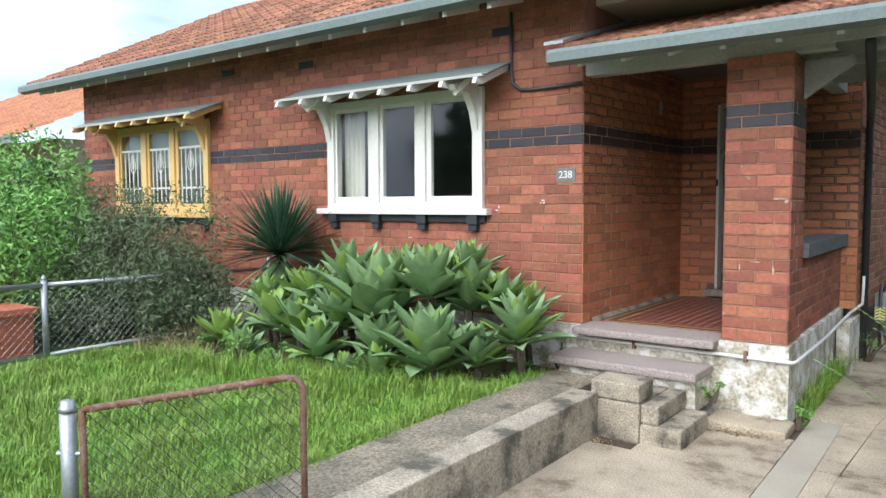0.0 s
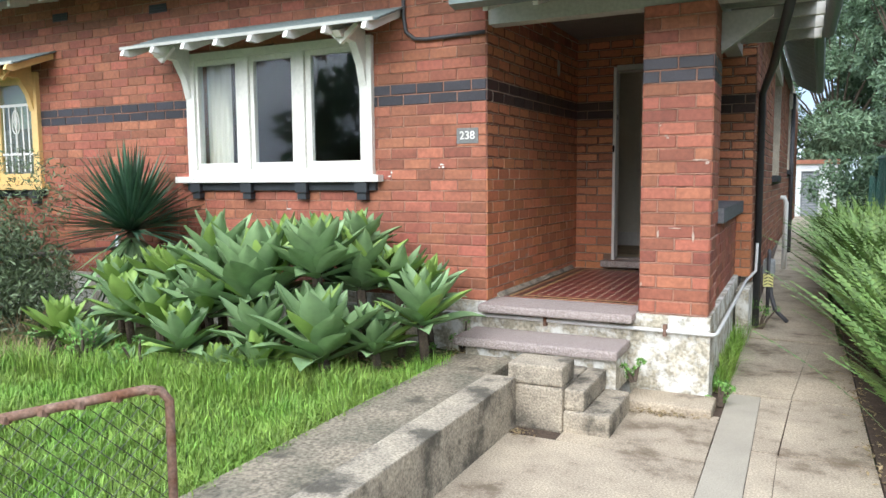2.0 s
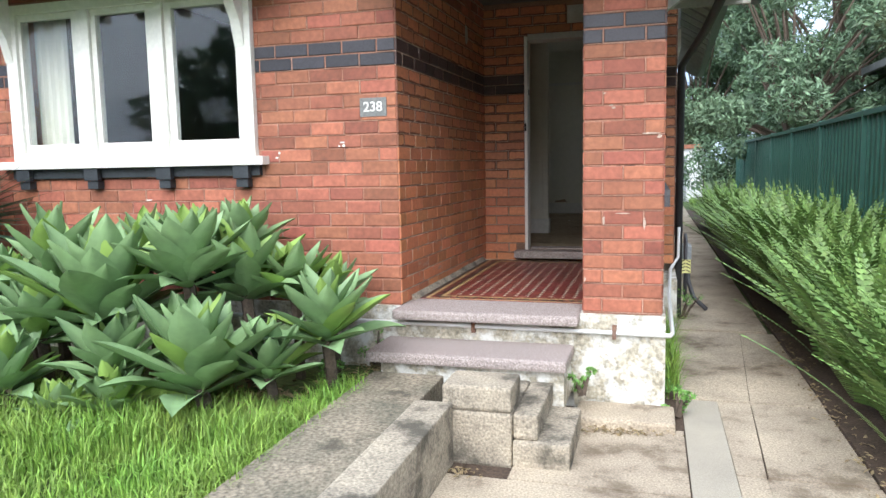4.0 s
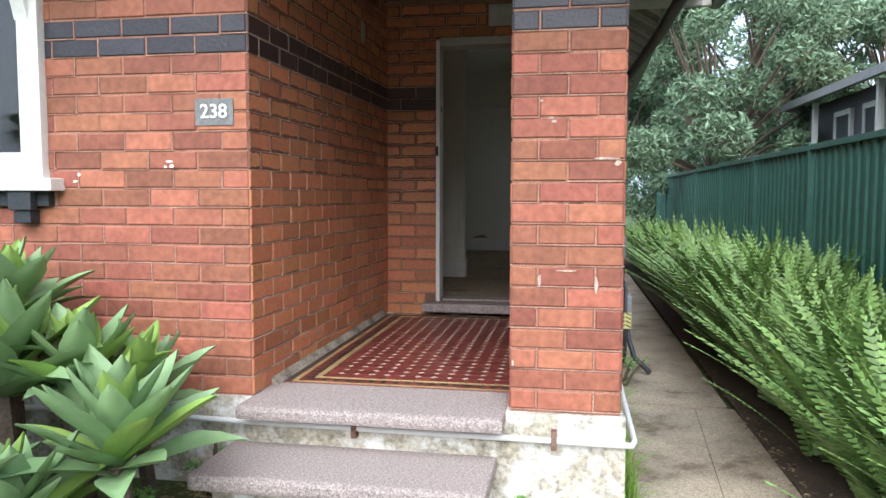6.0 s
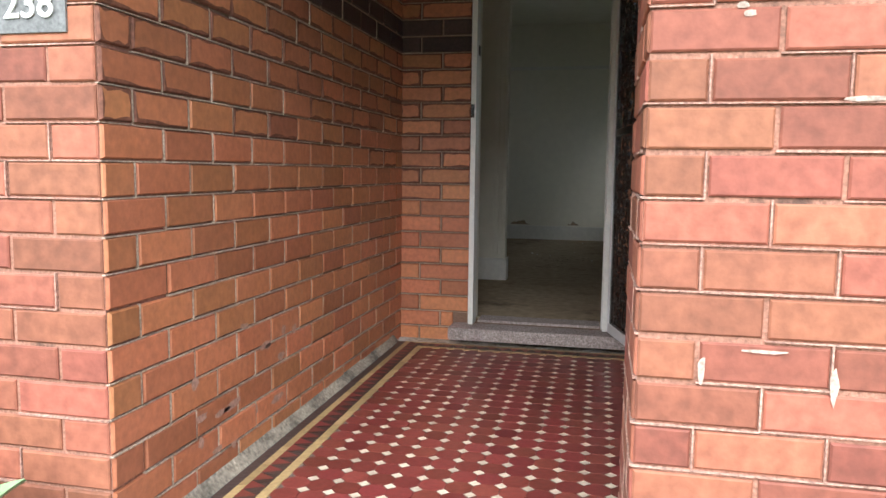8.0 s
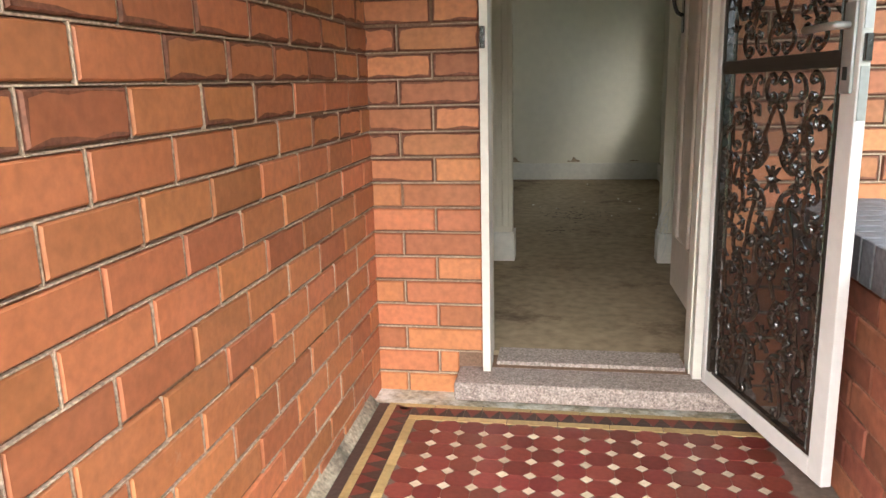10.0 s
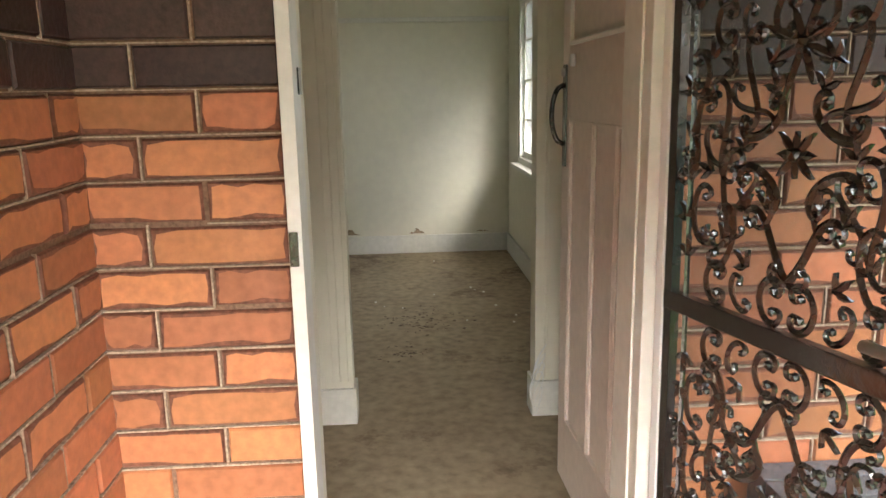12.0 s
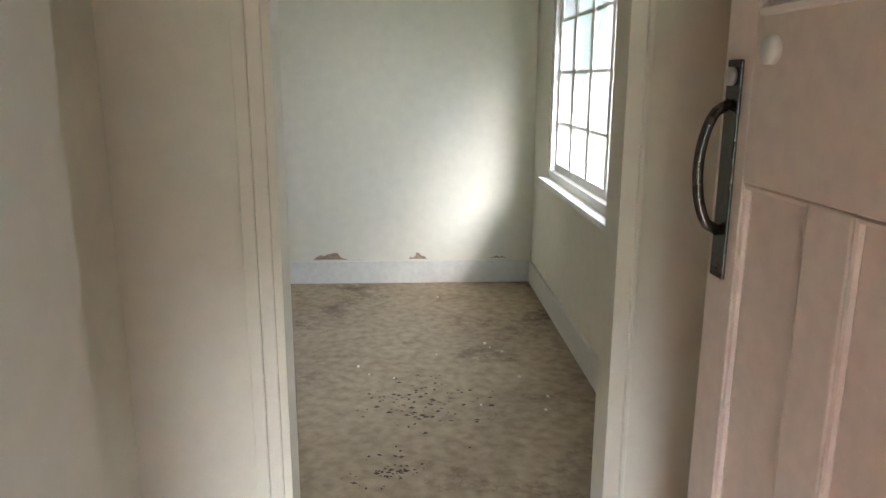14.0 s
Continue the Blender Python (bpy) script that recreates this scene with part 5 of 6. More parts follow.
for i, x in enumerate((-15, -8.5, -2, 4.5, 11, 17)):
    tree(x, -23.0 - (i % 2) * 2, -0.6, 6.5 + (i % 3), 4.3, 5000, 0.3, 60 + i, "street tree on the far side of the road")

# ---- fences and gate ----
sf = thing("steel_fence", 0, 0, 0, "tall dark green ribbed steel fence behind the ferns", "fence")
FX = 4.0
yy = -4.0
ribs = [(0, 0), (0.05, 0), (0.065, 0.028), (0.115, 0.028), (0.13, 0)]
while yy < 18.5:
    a, b = yy, yy + 2.35
    bm = bmesh.new()
    row = []
    q = a + 0.03
    while q < b - 0.03:
        for du, dx in ribs:
            if q + du < b - 0.03:
                row.append((FX + 0.005 - dx * 0.8 + 0.02, q + du))
        q += 0.19
    lo = [bm.verts.new((px, py, -0.58)) for px, py in row]
    hi = [bm.verts.new((px, py, 1.43)) for px, py in row]
    for i in range(len(row) - 1):
        bm.faces.new((lo[i], lo[i + 1], hi[i + 1], hi[i]))
    part("panel", bm, M_FENCE, sf)
    part("post", boxes((FX - 0.03, FX + 0.045, a - 0.028, a + 0.028, -0.62, 1.49), bev=0.003), M_FENCE, sf)
    part("rail", boxes((FX - 0.025, FX + 0.04, a + 0.03, b - 0.03, 1.415, 1.475), bev=0.003), M_FENCE, sf)
    yy += 2.35


def chainlink(p0, p1, z0, z1, pitch, wire, name, parent, material, slope=0.0):
    """Woven wire between two plan points."""
    a, b = Vector((*p0, 0)), Vector((*p1, 0))
    L, h = (b - a).length, z1 - z0
    d = (b - a) / L
    bm = bmesh.new()
    nrm = Vector((-d.y, d.x, 0)) * wire
    up = Vector((0, 0, wire * 0.8))
    for sgn in (-1, 1):
        s = -h if sgn > 0 else 0
        k = s
        while k < L + (h if sgn < 0 else 0):
            ta, tb = (k, z0), (k + sgn * h, z1)
            pts = []
            lo_, hi_ = 0.0, 1.0
            du = tb[0] - ta[0]
            u0, u1 = sorted(((0 - ta[0]) / du, (L - ta[0]) / du))
            lo_, hi_ = max(0, u0), min(1, u1)
            if hi_ - lo_ > 0.01:
                q0 = a + d * (ta[0] + du * lo_) + Vector((0, 0, z0 + h * lo_ + slope * (ta[0] + du * lo_) / L))
                q1 = a + d * (ta[0] + du * hi_) + Vector((0, 0, z0 + h * hi_ + slope * (ta[0] + du * hi_) / L))
                off = nrm * (0.6 * sgn)
                v = [bm.verts.new(c + off) for c in (q0 + nrm, q0 + up, q0 - nrm, q1 + nrm, q1 + up, q1 - nrm)]
                bm.faces.new((v[0], v[1], v[4], v[3]))
                bm.faces.new((v[1], v[2], v[5], v[4]))
                bm.faces.new((v[2], v[0], v[3], v[5]))
            k += pitch
    return part(name, bm, material, parent)


wf = thing("wire_fence", 0, 0, 0, "galvanised pipe and chain-link fence between the two front gardens", "fence")
for (x0, y0), (x1, y1) in (((-4.05, -0.06), (-4.03, -2.64)), ((-4.03, -2.64), (-4.0, -5.2))):
    bm = bmesh.new()
    tube(bm, [(x0, y0, 0.28 if y0 > -1 else 0.32), (x1, y1, 0.32 if y1 > -3 else 0.34)], 0.022, 8)
    part("rail", bm, M_GALV, wf, smooth=True)
    bm = bmesh.new()
    tube(bm, [(x0, y0, -0.32), (x1, y1, -0.32)], 0.022, 8)
    part("rail", bm, M_GALV, wf, smooth=True)
    chainlink((x0, y0), (x1, y1), -0.31, 0.29, 0.07, 0.0016, "wire_mesh", wf, M_GALV)
for x, y in ((-4.05, -0.05), (-4.03, -2.64), (-4.0, -5.2)):
    bm = bmesh.new()
    tube(bm, [(x, y, -0.42), (x, y, 0.37)], 0.028, 10)
    tube(bm, [(x, y, 0.37), (x, y, 0.385), (x, y, 0.41)], 0.032, 10, 0.012)
    part("post", bm, M_GALV, wf, smooth=True)
gate = thing("garden_gate", 0, 0, 0, "rusty pipe and chain-link garden gate standing open", "gate")
G0, G1 = (-0.475, -4.1), (0.325, -3.5)
zt0, zt1 = 0.12, 0.268
bm = bmesh.new()
tube(bm, [(*G0, -0.55), (*G0, zt0)], 0.016, 8)
part("stile", bm, M_RUST, gate, smooth=True)
bm = bmesh.new()
tube(bm, [(*G0, zt0), (G1[0] - 0.06, G1[1] - 0.046, zt1 - 0.004), (G1[0] - 0.02, G1[1] - 0.015, zt1 - 0.012), (*G1, zt1 - 0.045), (G1[0], G1[1], -0.55)], 0.016, 8)
part("rail", bm, M_RUST, gate, smooth=True)
chainlink(G0, G1, -0.5, zt0 - 0.01, 0.062, 0.003, "wire_mesh", gate, M_IRON, slope=0.13)
for k in range(9):
    bm = bmesh.new()
    u = 0.05 + k * 0.112
    px, py, pz = G0[0] + (G1[0] - G0[0]) * u, G0[1] + (G1[1] - G0[1]) * u, zt0 + (zt1 - zt0) * u
    tube(bm, [(px, py, pz - 0.012), (px + 0.004, py + 0.004, pz + 0.012)], 0.0195, 8)
    part("tie", bm, M_RUST, gate)
gp = thing("gate_post", -0.525, -4.14, -0.6, "round galvanised gate post with a domed cap", "gate post")
bm = bmesh.new()
tube(bm, [(0, 0, 0), (0, 0, 0.72)], 0.036, 14)
part("post", bm, M_GALV, gp, smooth=True)
bm = bmesh.new()
tube(bm, [(0, 0, 0.715), (0, 0, 0.735), (0, 0, 0.74), (0, 0, 0.765)], 0.042, 14, 0.028)
part("cap", bm, M_GALV, gp, smooth=True)
bm = bmesh.new()
tube(bm, [(-0.045, -0.03, 0.52), (0.045, 0.03, 0.52)], 0.012, 8)
part("hinge", bm, M_GALV, gp)
pot = thing("planter_pot", -4.75, -2.75, -0.4, "square terracotta planter behind the wire fence", "planter")
bm = bmesh.new()
prism(bm, [(-0.2, 0.0), (0.2, 0.0), (0.25, 0.4), (-0.25, 0.4)], -0.22, 0.22, "y")
part("body", bm, M_POT, pot)
part("rim", boxes((-0.28, 0.28, -0.25, 0.25, 0.4, 0.47), bev=0.01), M_POT, pot)

# ---- neighbouring buildings ----
nb = thing("neighbouring_house", 1.4, 2.5, 0.35, "dark brick bungalow with a tiled roof behind the green fence", "house")
part("wall", boxes((5.5, 5.6, 3.0, 12.6, -1.0, 2.6), (5.6, 12.0, 12.5, 12.6, -1.0, 2.6)), M_DARKS, nb)
bm = bmesh.new()
prism(bm, [(5.0, 2.72), (9.5, 4.7), (14.0, 2.72), (14.0, 2.66), (9.5, 4.6), (5.0, 2.66)], 2.6, 12.9, "y")
part("roof", bm, M_ROOFS, nb)
part("eave", boxes((4.95, 5.05, 2.6, 12.95, 2.56, 2.72), (4.95, 9.5, 12.9, 12.95, 2.56, 2.7)), M_SOFFIT, nb)
bm = bmesh.new()
tube(bm, [(5.9, 9.5, 2.9), (5.9, 9.5, 5.6)], 0.06, 8)
part("flue", bm, M_RUST, nb, "rusty flue pipe")
for y0, y1 in ((8.4, 9.3), (9.9, 10.8), (6.2, 7.6), (4.0, 5.2)):
    w = part("window", boxes((5.42, 5.498, y0, y0 + 0.08, 0.9, 2.3), (5.42, 5.498, y1 - 0.08, y1, 0.9, 2.3), (5.42, 5.498, y0 + 0.08, y1 - 0.08, 2.2, 2.3), (5.42, 5.498, y0 + 0.08, y1 - 0.08, 0.9, 0.98)), M_FASCIA, nb)
    part("pane", boxes((5.45, 5.46, y0 + 0.08, y1 - 0.08, 0.98, 2.2)), M_DARKPAINT, w)
for y0 in (3.6, 7.9, 11.2):
    part("veranda_post", boxes((5.15, 5.25, y0, y0 + 0.1, -0.6, 2.56)), M_FASCIA, nb)
nt = thing("neighbouring_house", 0.9, 6.5, 0.3, "tan brick house wall with a white window behind the green fence", "house")
part("wall", boxes((5.0, 5.3, -9.0, -1.6, -1.0, 3.4)), M_TAN, nt)
sh = thing("shed", 0.12, 3, 0, "white rendered shed with a grey roller door behind the house", "shed")
part("wall", boxes((2.7, 3.28, 22.0, 26.0, -0.6, 1.45), (1.7, 2.1, 22.0, 26.0, -0.6, 1.45), (2.1, 2.7, 22.0, 22.3, 1.18, 1.45), (2.1, 2.7, 22.4, 26.0, -0.6, 1.45)), M_SHED, sh)
bm = bmesh.new()
for k in range(17):
    box(bm, 2.11, 2.69, 22.1, 22.12, -0.55 + k * 0.1, -0.46 + k * 0.1)
part("roller_door", bm, M_ROLLER, sh)
part("roof", boxes((1.6, 3.34, 21.9, 26.1, 1.45, 1.6)), M_ROOFS, sh)
no = thing("neighbouring_house", 0, 0, 0, "house with a bright orange tiled roof beyond the front garden", "house")
part("wall", boxes((-20, -10.2, 0.5, 9.0, -0.5, 2.2)), M_TAN, no)
bm = bmesh.new()
RP = math.tan(radians(25))
for i in range(22):
    for j in range(52):
        x = -20.4 + j * 0.2
        y0 = -0.3 + i * 0.32
        z = 2.15 + (y0 + 0.3) * RP
        v = [bm.verts.new(p) for p in ((x + 0.006, y0, z + 0.03), (x + 0.07, y0, z + 0.055), (x + 0.13, y0, z + 0.03), (x + 0.196, y0, z + 0.028), (x + 0.196, y0 + 0.33, z + 0.33 * RP), (x + 0.13, y0 + 0.33, z + 0.33 * RP), (x + 0.07, y0 + 0.33, z + 0.025 + 0.33 * RP), (x + 0.006, y0 + 0.33, z + 0.33 * RP), (x + 0.006, y0, z), (x + 0.196, y0, z))]
        bm.faces.new((v[0], v[1], v[6], v[7]))
        bm.faces.new((v[1], v[2], v[5], v[6]))
        bm.faces.new((v[2], v[3], v[4], v[5]))
        bm.faces.new((v[8], v[9], v[3], v[2], v[1], v[0]))
part("roof", bm, M_ROOFO, no, "bright orange tiled roof", kind="stuff")
part("gutter", boxes((-20.4, -9.95, -0.4, -0.29, 2.05, 2.17)), M_GUTTER, no)

# ---- roof tiles ----
def tile_mesh(material, w=0.2, l=0.36):
    bm = bmesh.new()
    xs = [(0.004, 0.0), (0.03, 0.022), (0.07, 0.03), (0.1, 0.012), (0.14, 0.008), (0.17, 0.022), (w - 0.004, 0.006)]
    a = [bm.verts.new((x, 0, z + 0.02)) for x, z in xs]
    b = [bm.verts.new((x, l, z)) for x, z in xs]
    c = [bm.verts.new((x, 0, z - 0.004)) for x, z in xs]
    for i in range(len(xs) - 1):
        bm.faces.new((a[i], a[i + 1], b[i + 1], b[i]))
        bm.faces.new((c[i], c[i + 1], a[i + 1], a[i]))
    return mesh_of(bm, "tile", material)


TM = tile_mesh(M_ROOF)
AT = math.degrees(math.atan(TP))
for i in range(2):
    for j in range(48):
        ob = new("tile", TM)
        ob.parent = roof
        ob.matrix_basis = pose(-8.9 + j * 0.2, EY - 0.03 + i * 0.33 * math.cos(radians(AT)), EZ + 0.0 + i * 0.33 * math.sin(radians(AT)), AT, 0, 0)
src = tile_mesh(M_ROOFS)
V0 = np.array([v.co[:] for v in src.vertices])
F0 = [tuple(p.vertices) for p in src.polygons]
VV, FF_ = [], []
rr = random.Random(77)
for i in range(2, 13):
    for j in range(48):
        m = pose(-8.9 + j * 0.2 + rr.uniform(-0.003, 0.003), EY - 0.03 + i * 0.33 * math.cos(radians(AT)), EZ + i * 0.33 * math.sin(radians(AT)), AT + rr.uniform(-0.4, 0.4), 0, 0)
        A = np.array(m)
        FF_ += [tuple(q + len(VV) * len(V0) for q in f) for f in F0]
        VV.append(V0 @ A[:3, :3].T + A[:3, 3])
me = bpy.data.meshes.new("upper_tiles")
me.from_pydata(np.concatenate(VV).tolist(), [], FF_)
me.materials.append(M_ROOFS)
ob = new("upper_tiles", me)
ob.parent = roof
tagged(ob, kind="stuff")
AP = math.degrees(math.atan(0.3))
for i in range(7):
    for j in range(11):
        ob = new("tile", TM)
        ob.parent = slabp
        ob.matrix_basis = pose(0.08 + j * 0.2, PE - 0.03 + i * 0.33 * math.cos(radians(AP)), PZ + i * 0.33 * math.sin(radians(AP)), AP + rr.uniform(-0.5, 0.5), 0, 0)
bm = bmesh.new()
prism(bm, [(PE - 0.05, PZ + 0.05), (1.9, PZ + 0.05 + 0.3 * 2.4), (1.9, PZ + 0.09 + 0.3 * 2.4), (PE - 0.05, PZ + 0.075)], -0.08, 0.09, "x")
part("flashing", bm, M_LEAD, slabp, "grey lead flashing at the roof edge")
for k in range(7):
    x = 0.2 + k * 0.36
    bm = bmesh.new()
    prism(bm, [(0.018, PZ + 0.08), (PE + 0.01, PZ - 0.08), (PE + 0.01, PZ - 0.14), (0.018, PZ + 0.02)], x - 0.02, x + 0.02, "x")
    part("rafter_tail", bm, M_WHITE, slabp, "white painted rafter end")
part("beam", boxes((1.5, 1.64, 0.17, 2.5, 2.12, 2.3)), M_FASCIA, slabp, "grey painted timber porch beam")
for y0 in (0.35,):
    bm = bmesh.new()
    prism(bm, [(1.65, 1.82), (1.65, 2.1), (1.98, 2.1), (1.98, 2.05)], y0 - 0.03, y0 + 0.03, "y")
    part("bracket", bm, M_FASCIA, slabp, "grey eave bracket")
bm = bmesh.new()
tube(bm, [(2.3, PE - 0.06, PZ - 0.06), (2.36, PE + 0.04, PZ - 0.05), (2.36, 2.1, PZ - 0.03)], 0.055, 8)
part("return_gutter", bm, M_GUTTER, slabp, "grey gutter returning along the porch side", smooth=True)
part("side_soffit", boxes((1.66, 2.25, -0.44, 2.1, PZ - 0.012, PZ + 0.012)), M_SOFFIT, slabp, "grey painted soffit boards")
for k in range(5):
    y0 = -0.1 + k * 0.5
    part("side_rafter", boxes((1.661, 2.3, y0, y0 + 0.045, PZ - 0.1, PZ - 0.013)), M_FASCIA, slabp, "grey painted rafter")
    part("rafter_tail", boxes((2.245, 2.304, y0 - 0.002, y0 + 0.047, PZ - 0.102, PZ - 0.012)), M_WHITE, slabp, "white painted rafter end")
# side eave
se = thing("roof_side", 0, 0, 0, "dark timber side eave with a grey gutter above the path", "roof", kind="structure")
bm = bmesh.new()
prism(bm, [(1.77, 3.0), (2.22, 2.72), (2.22, 2.66), (1.77, 2.94)], 2.1, 11.6, "y")
part("soffit", bm, M_SOFFIT, se)
part("fascia", boxes((2.221, 2.24, 2.1, 11.6, 2.62, 2.76)), M_GUTTER, se)
bm = bmesh.new()
prism(bm, [(2.241, 2.76), (2.34, 2.76), (2.35, 2.72), (2.33, 2.66), (2.25, 2.64), (2.241, 2.66)], 2.05, 11.65, "y")
part("gutter", bm, M_GUTTER, se)
for k in range(20):
    y0 = 2.2 + k * 0.48
    bm = bmesh.new()
    prism(bm, [(1.83, 2.9), (2.215, 2.66), (2.215, 2.6), (1.83, 2.83)], y0, y0 + 0.04, "y")
    part("rafter", bm, M_FASCIA, se)
for ob in se.children:
    for v in ob.data.vertices:
        v.co.x += (v.co.y - 2.6) * SHEAR

# ---- porch floor tiles ----
pf = thing("floor_porch", 0, 0, 0, "oxblood octagonal tile porch floor with small cream dots and a patterned border", "floor", kind="structure")
part("bed", boxes((0.0, 1.43, 0.272, 2.36, -0.011, -0.004)), M_GROUT, pf)
P = 0.0805
bm = bmesh.new()
c = 0.0225
h2 = P / 2 - 0.001
oc = [(-h2 + c, -h2), (h2 - c, -h2), (h2, -h2 + c), (h2, h2 - c), (h2 - c, h2), (-h2 + c, h2), (-h2, h2 - c), (-h2, -h2 + c)]
top = [bm.verts.new((x, y, 0)) for x, y in oc]
lo = [bm.verts.new((x, y, -0.004)) for x, y in oc]
bm.faces.new(top)
for i in range(8):
    bm.faces.new((lo[i], lo[(i + 1) % 8], top[(i + 1) % 8], top[i]))
OM = mesh_of(bm, "tile", M_TILE)
bmd = bmesh.new()
FX0, FY0, NX, NY = 0.195, 0.3925, 14, 23
for i in range(NX):
    for j in range(NY):
        ob = new("tile", OM)
        ob.parent = pf
        ob.matrix_basis = pose(FX0 + (i + 0.5) * P, FY0 + (j + 0.5) * P, rr.uniform(-0.0004, 0.0004))
        if i and j:
            x, y, q = FX0 + i * P, FY0 + j * P, c - 0.003
            vs = [bmd.verts.new(p) for p in ((x - q, y, -0.0005), (x, y - q, -0.0005), (x + q, y, -0.0005), (x, y + q, -0.0005))]
            bmd.faces.new(vs)
part("dot_tiles", bmd, M_TILEW, pf, "small cream diamond tiles", kind="stuff")
XE, YE = FX0 + NX * P, FY0 + NY * P


def ring(o, w, seg, material, label, name="border_tile"):
    """A border band o outside the field, w wide, in pieces."""
    bm = bmesh.new()
    x0, x1, y0, y1 = FX0 - o - w, min(XE + o + w, 1.42), FY0 - o - w, YE + o + w
    g = 0.0015
    n = int((x1 - x0) / seg)
    for k in range(n):
        a, b = x0 + (x1 - x0) * k / n, x0 + (x1 - x0) * (k + 1) / n
        box(bm, a + g, b - g, y0, y0 + w, -0.004, 0.0)
        box(bm, a + g, b - g, y1 - w, y1, -0.004, 0.0)
    n = int((y1 - y0 - 2 * w) / seg)
    for k in range(n):
        a, b = y0 + w + (y1 - y0 - 2 * w) * k / n, y0 + w + (y1 - y0 - 2 * w) * (k + 1) / n
        box(bm, x0, x0 + w, a + g, b - g, -0.004, 0.0)
    part(name, bm, material, pf, label, kind="stuff")


ring(0.0, 0.03, 0.15, M_TILEY, "buff border strip")
ring(0.031, 0.06, 0.06, M_TILEK, "dark border tiles")
ring(0.092, 0.026, 0.15, M_TILEY, "buff border strip")
part("border_tile", boxes((0.01, 1.378, 0.2725, FY0 - 0.119, -0.004, 0.0)) if FY0 - 0.119 > 0.273 else boxes((0.0, 0.01, 0.275, 0.3, -0.004, 0.0)), M_TILES, pf)
bm = bmesh.new()
for k in range(34):
    y0 = FY0 - 0.08 + k * 0.06
    x0 = FX0 - 0.09
    vs = [bm.verts.new(p) for p in ((x0, y0, 0.0008), (x0 + 0.058, y0 + 0.029, 0.0008), (x0, y0 + 0.058, 0.0008))]
    bm.faces.new(vs)
for k in range(19):
    x0 = FX0 - 0.08 + k * 0.06
    for yb, s in ((FY0 - 0.09, 1), (YE + 0.09, -1)):
        vs = [bm.verts.new(p) for p in ((x0, yb, 0.0008), (x0 + 0.058, yb, 0.0008), (x0 + 0.029, yb + 0.058 * s, 0.0008))][:: s]
        bm.faces.new(vs)
part("border_triangle", bm, M_TILES, pf, "oxblood triangle tiles", kind="stuff")
bm = boxes((0.008, FX0 - 0.119, 0.28, 2.36, -0.006, -0.0015))
part("edge_mortar", bm, M_TILEK, pf)
bm = bmesh.new()
prism(bm, [(0.0065, 0.0), (0.04, -0.001), (0.0065, 0.035)], 0.2, 2.35, "y")
part("fillet", bm, M_CONC, pf, "grey mortar fillet")

# ---- bricks ----
CACHE = {}


def brick_mesh(w, material):
    key = (round(w, 3), material.name)
    if key not in CACHE:
        h, ch, d = 0.076, 0.004, 0.007
        bm = bmesh.new()
        bk = [bm.verts.new(p) for p in ((0, 0, 0), (w, 0, 0), (w, 0, h), (0, 0, h))]
        md = [bm.verts.new((v.co.x, -d + 0.0035, v.co.z)) for v in bk]
        fr_ = [bm.verts.new(p) for p in ((ch, -d, ch), (w - ch, -d, ch), (w - ch, -d, h - ch), (ch, -d, h - ch))]
        bm.faces.new(fr_)
        for a, b in ((bk, md), (md, fr_)):
            for i in range(4):
                bm.faces.new((a[i], a[(i + 1) % 4], b[(i + 1) % 4], b[i]))
        CACHE[key] = mesh_of(bm, "brick", material)
    return CACHE[key]


def sooty_brick(w, material, var):
    """A brick with rounded corners and an uneven dark margin."""
    key = (round(w, 3), material.name, var)
    if key not in CACHE:
        r = random.Random(var * 77 + int(w * 1000))
        h, d, n = 0.079, 0.009, (5, 2)
        bm = bmesh.new()
        out = [(w * i / n[0], 0) for i in range(n[0])] + [(w, h * i / n[1]) for i in range(n[1])] + [(w - w * i / n[0], h) for i in range(n[0])] + [(0, h - h * i / n[1]) for i in range(n[1])]

        def inset(p, q, j):
            cx, cz = w / 2, h / 2
            return (p[0] - math.copysign(1, p[0] - cx) * max(0, q + j - min(p[0], w - p[0])), p[1] - math.copysign(1, p[1] - cz) * max(0, q + j - min(p[1], h - p[1])))
        rows = [[bm.verts.new((x, 0.0, z)) for x, z in out]]
        for q, dep, jit in ((0.001, d - 0.004, 0.0008), (0.004, d, 0.001), (0.0045, d, 0.01)):
            rows.append([bm.verts.new((a, -dep, b)) for a, b in (inset(p, q, jit * r.random() ** 2) for p in out)])
        m = len(out)
        for k, (a, b) in enumerate(zip(rows, rows[1:])):
            for i in range(m):
                bm.faces.new((a[i], a[(i + 1) % m], b[(i + 1) % m], b[i])).material_index = 1 if var > 1 else 0
        bm.faces.new(rows[-1])
        CACHE[key] = mesh_of(bm, "brick", [material, M_SOOT])
    return CACHE[key]


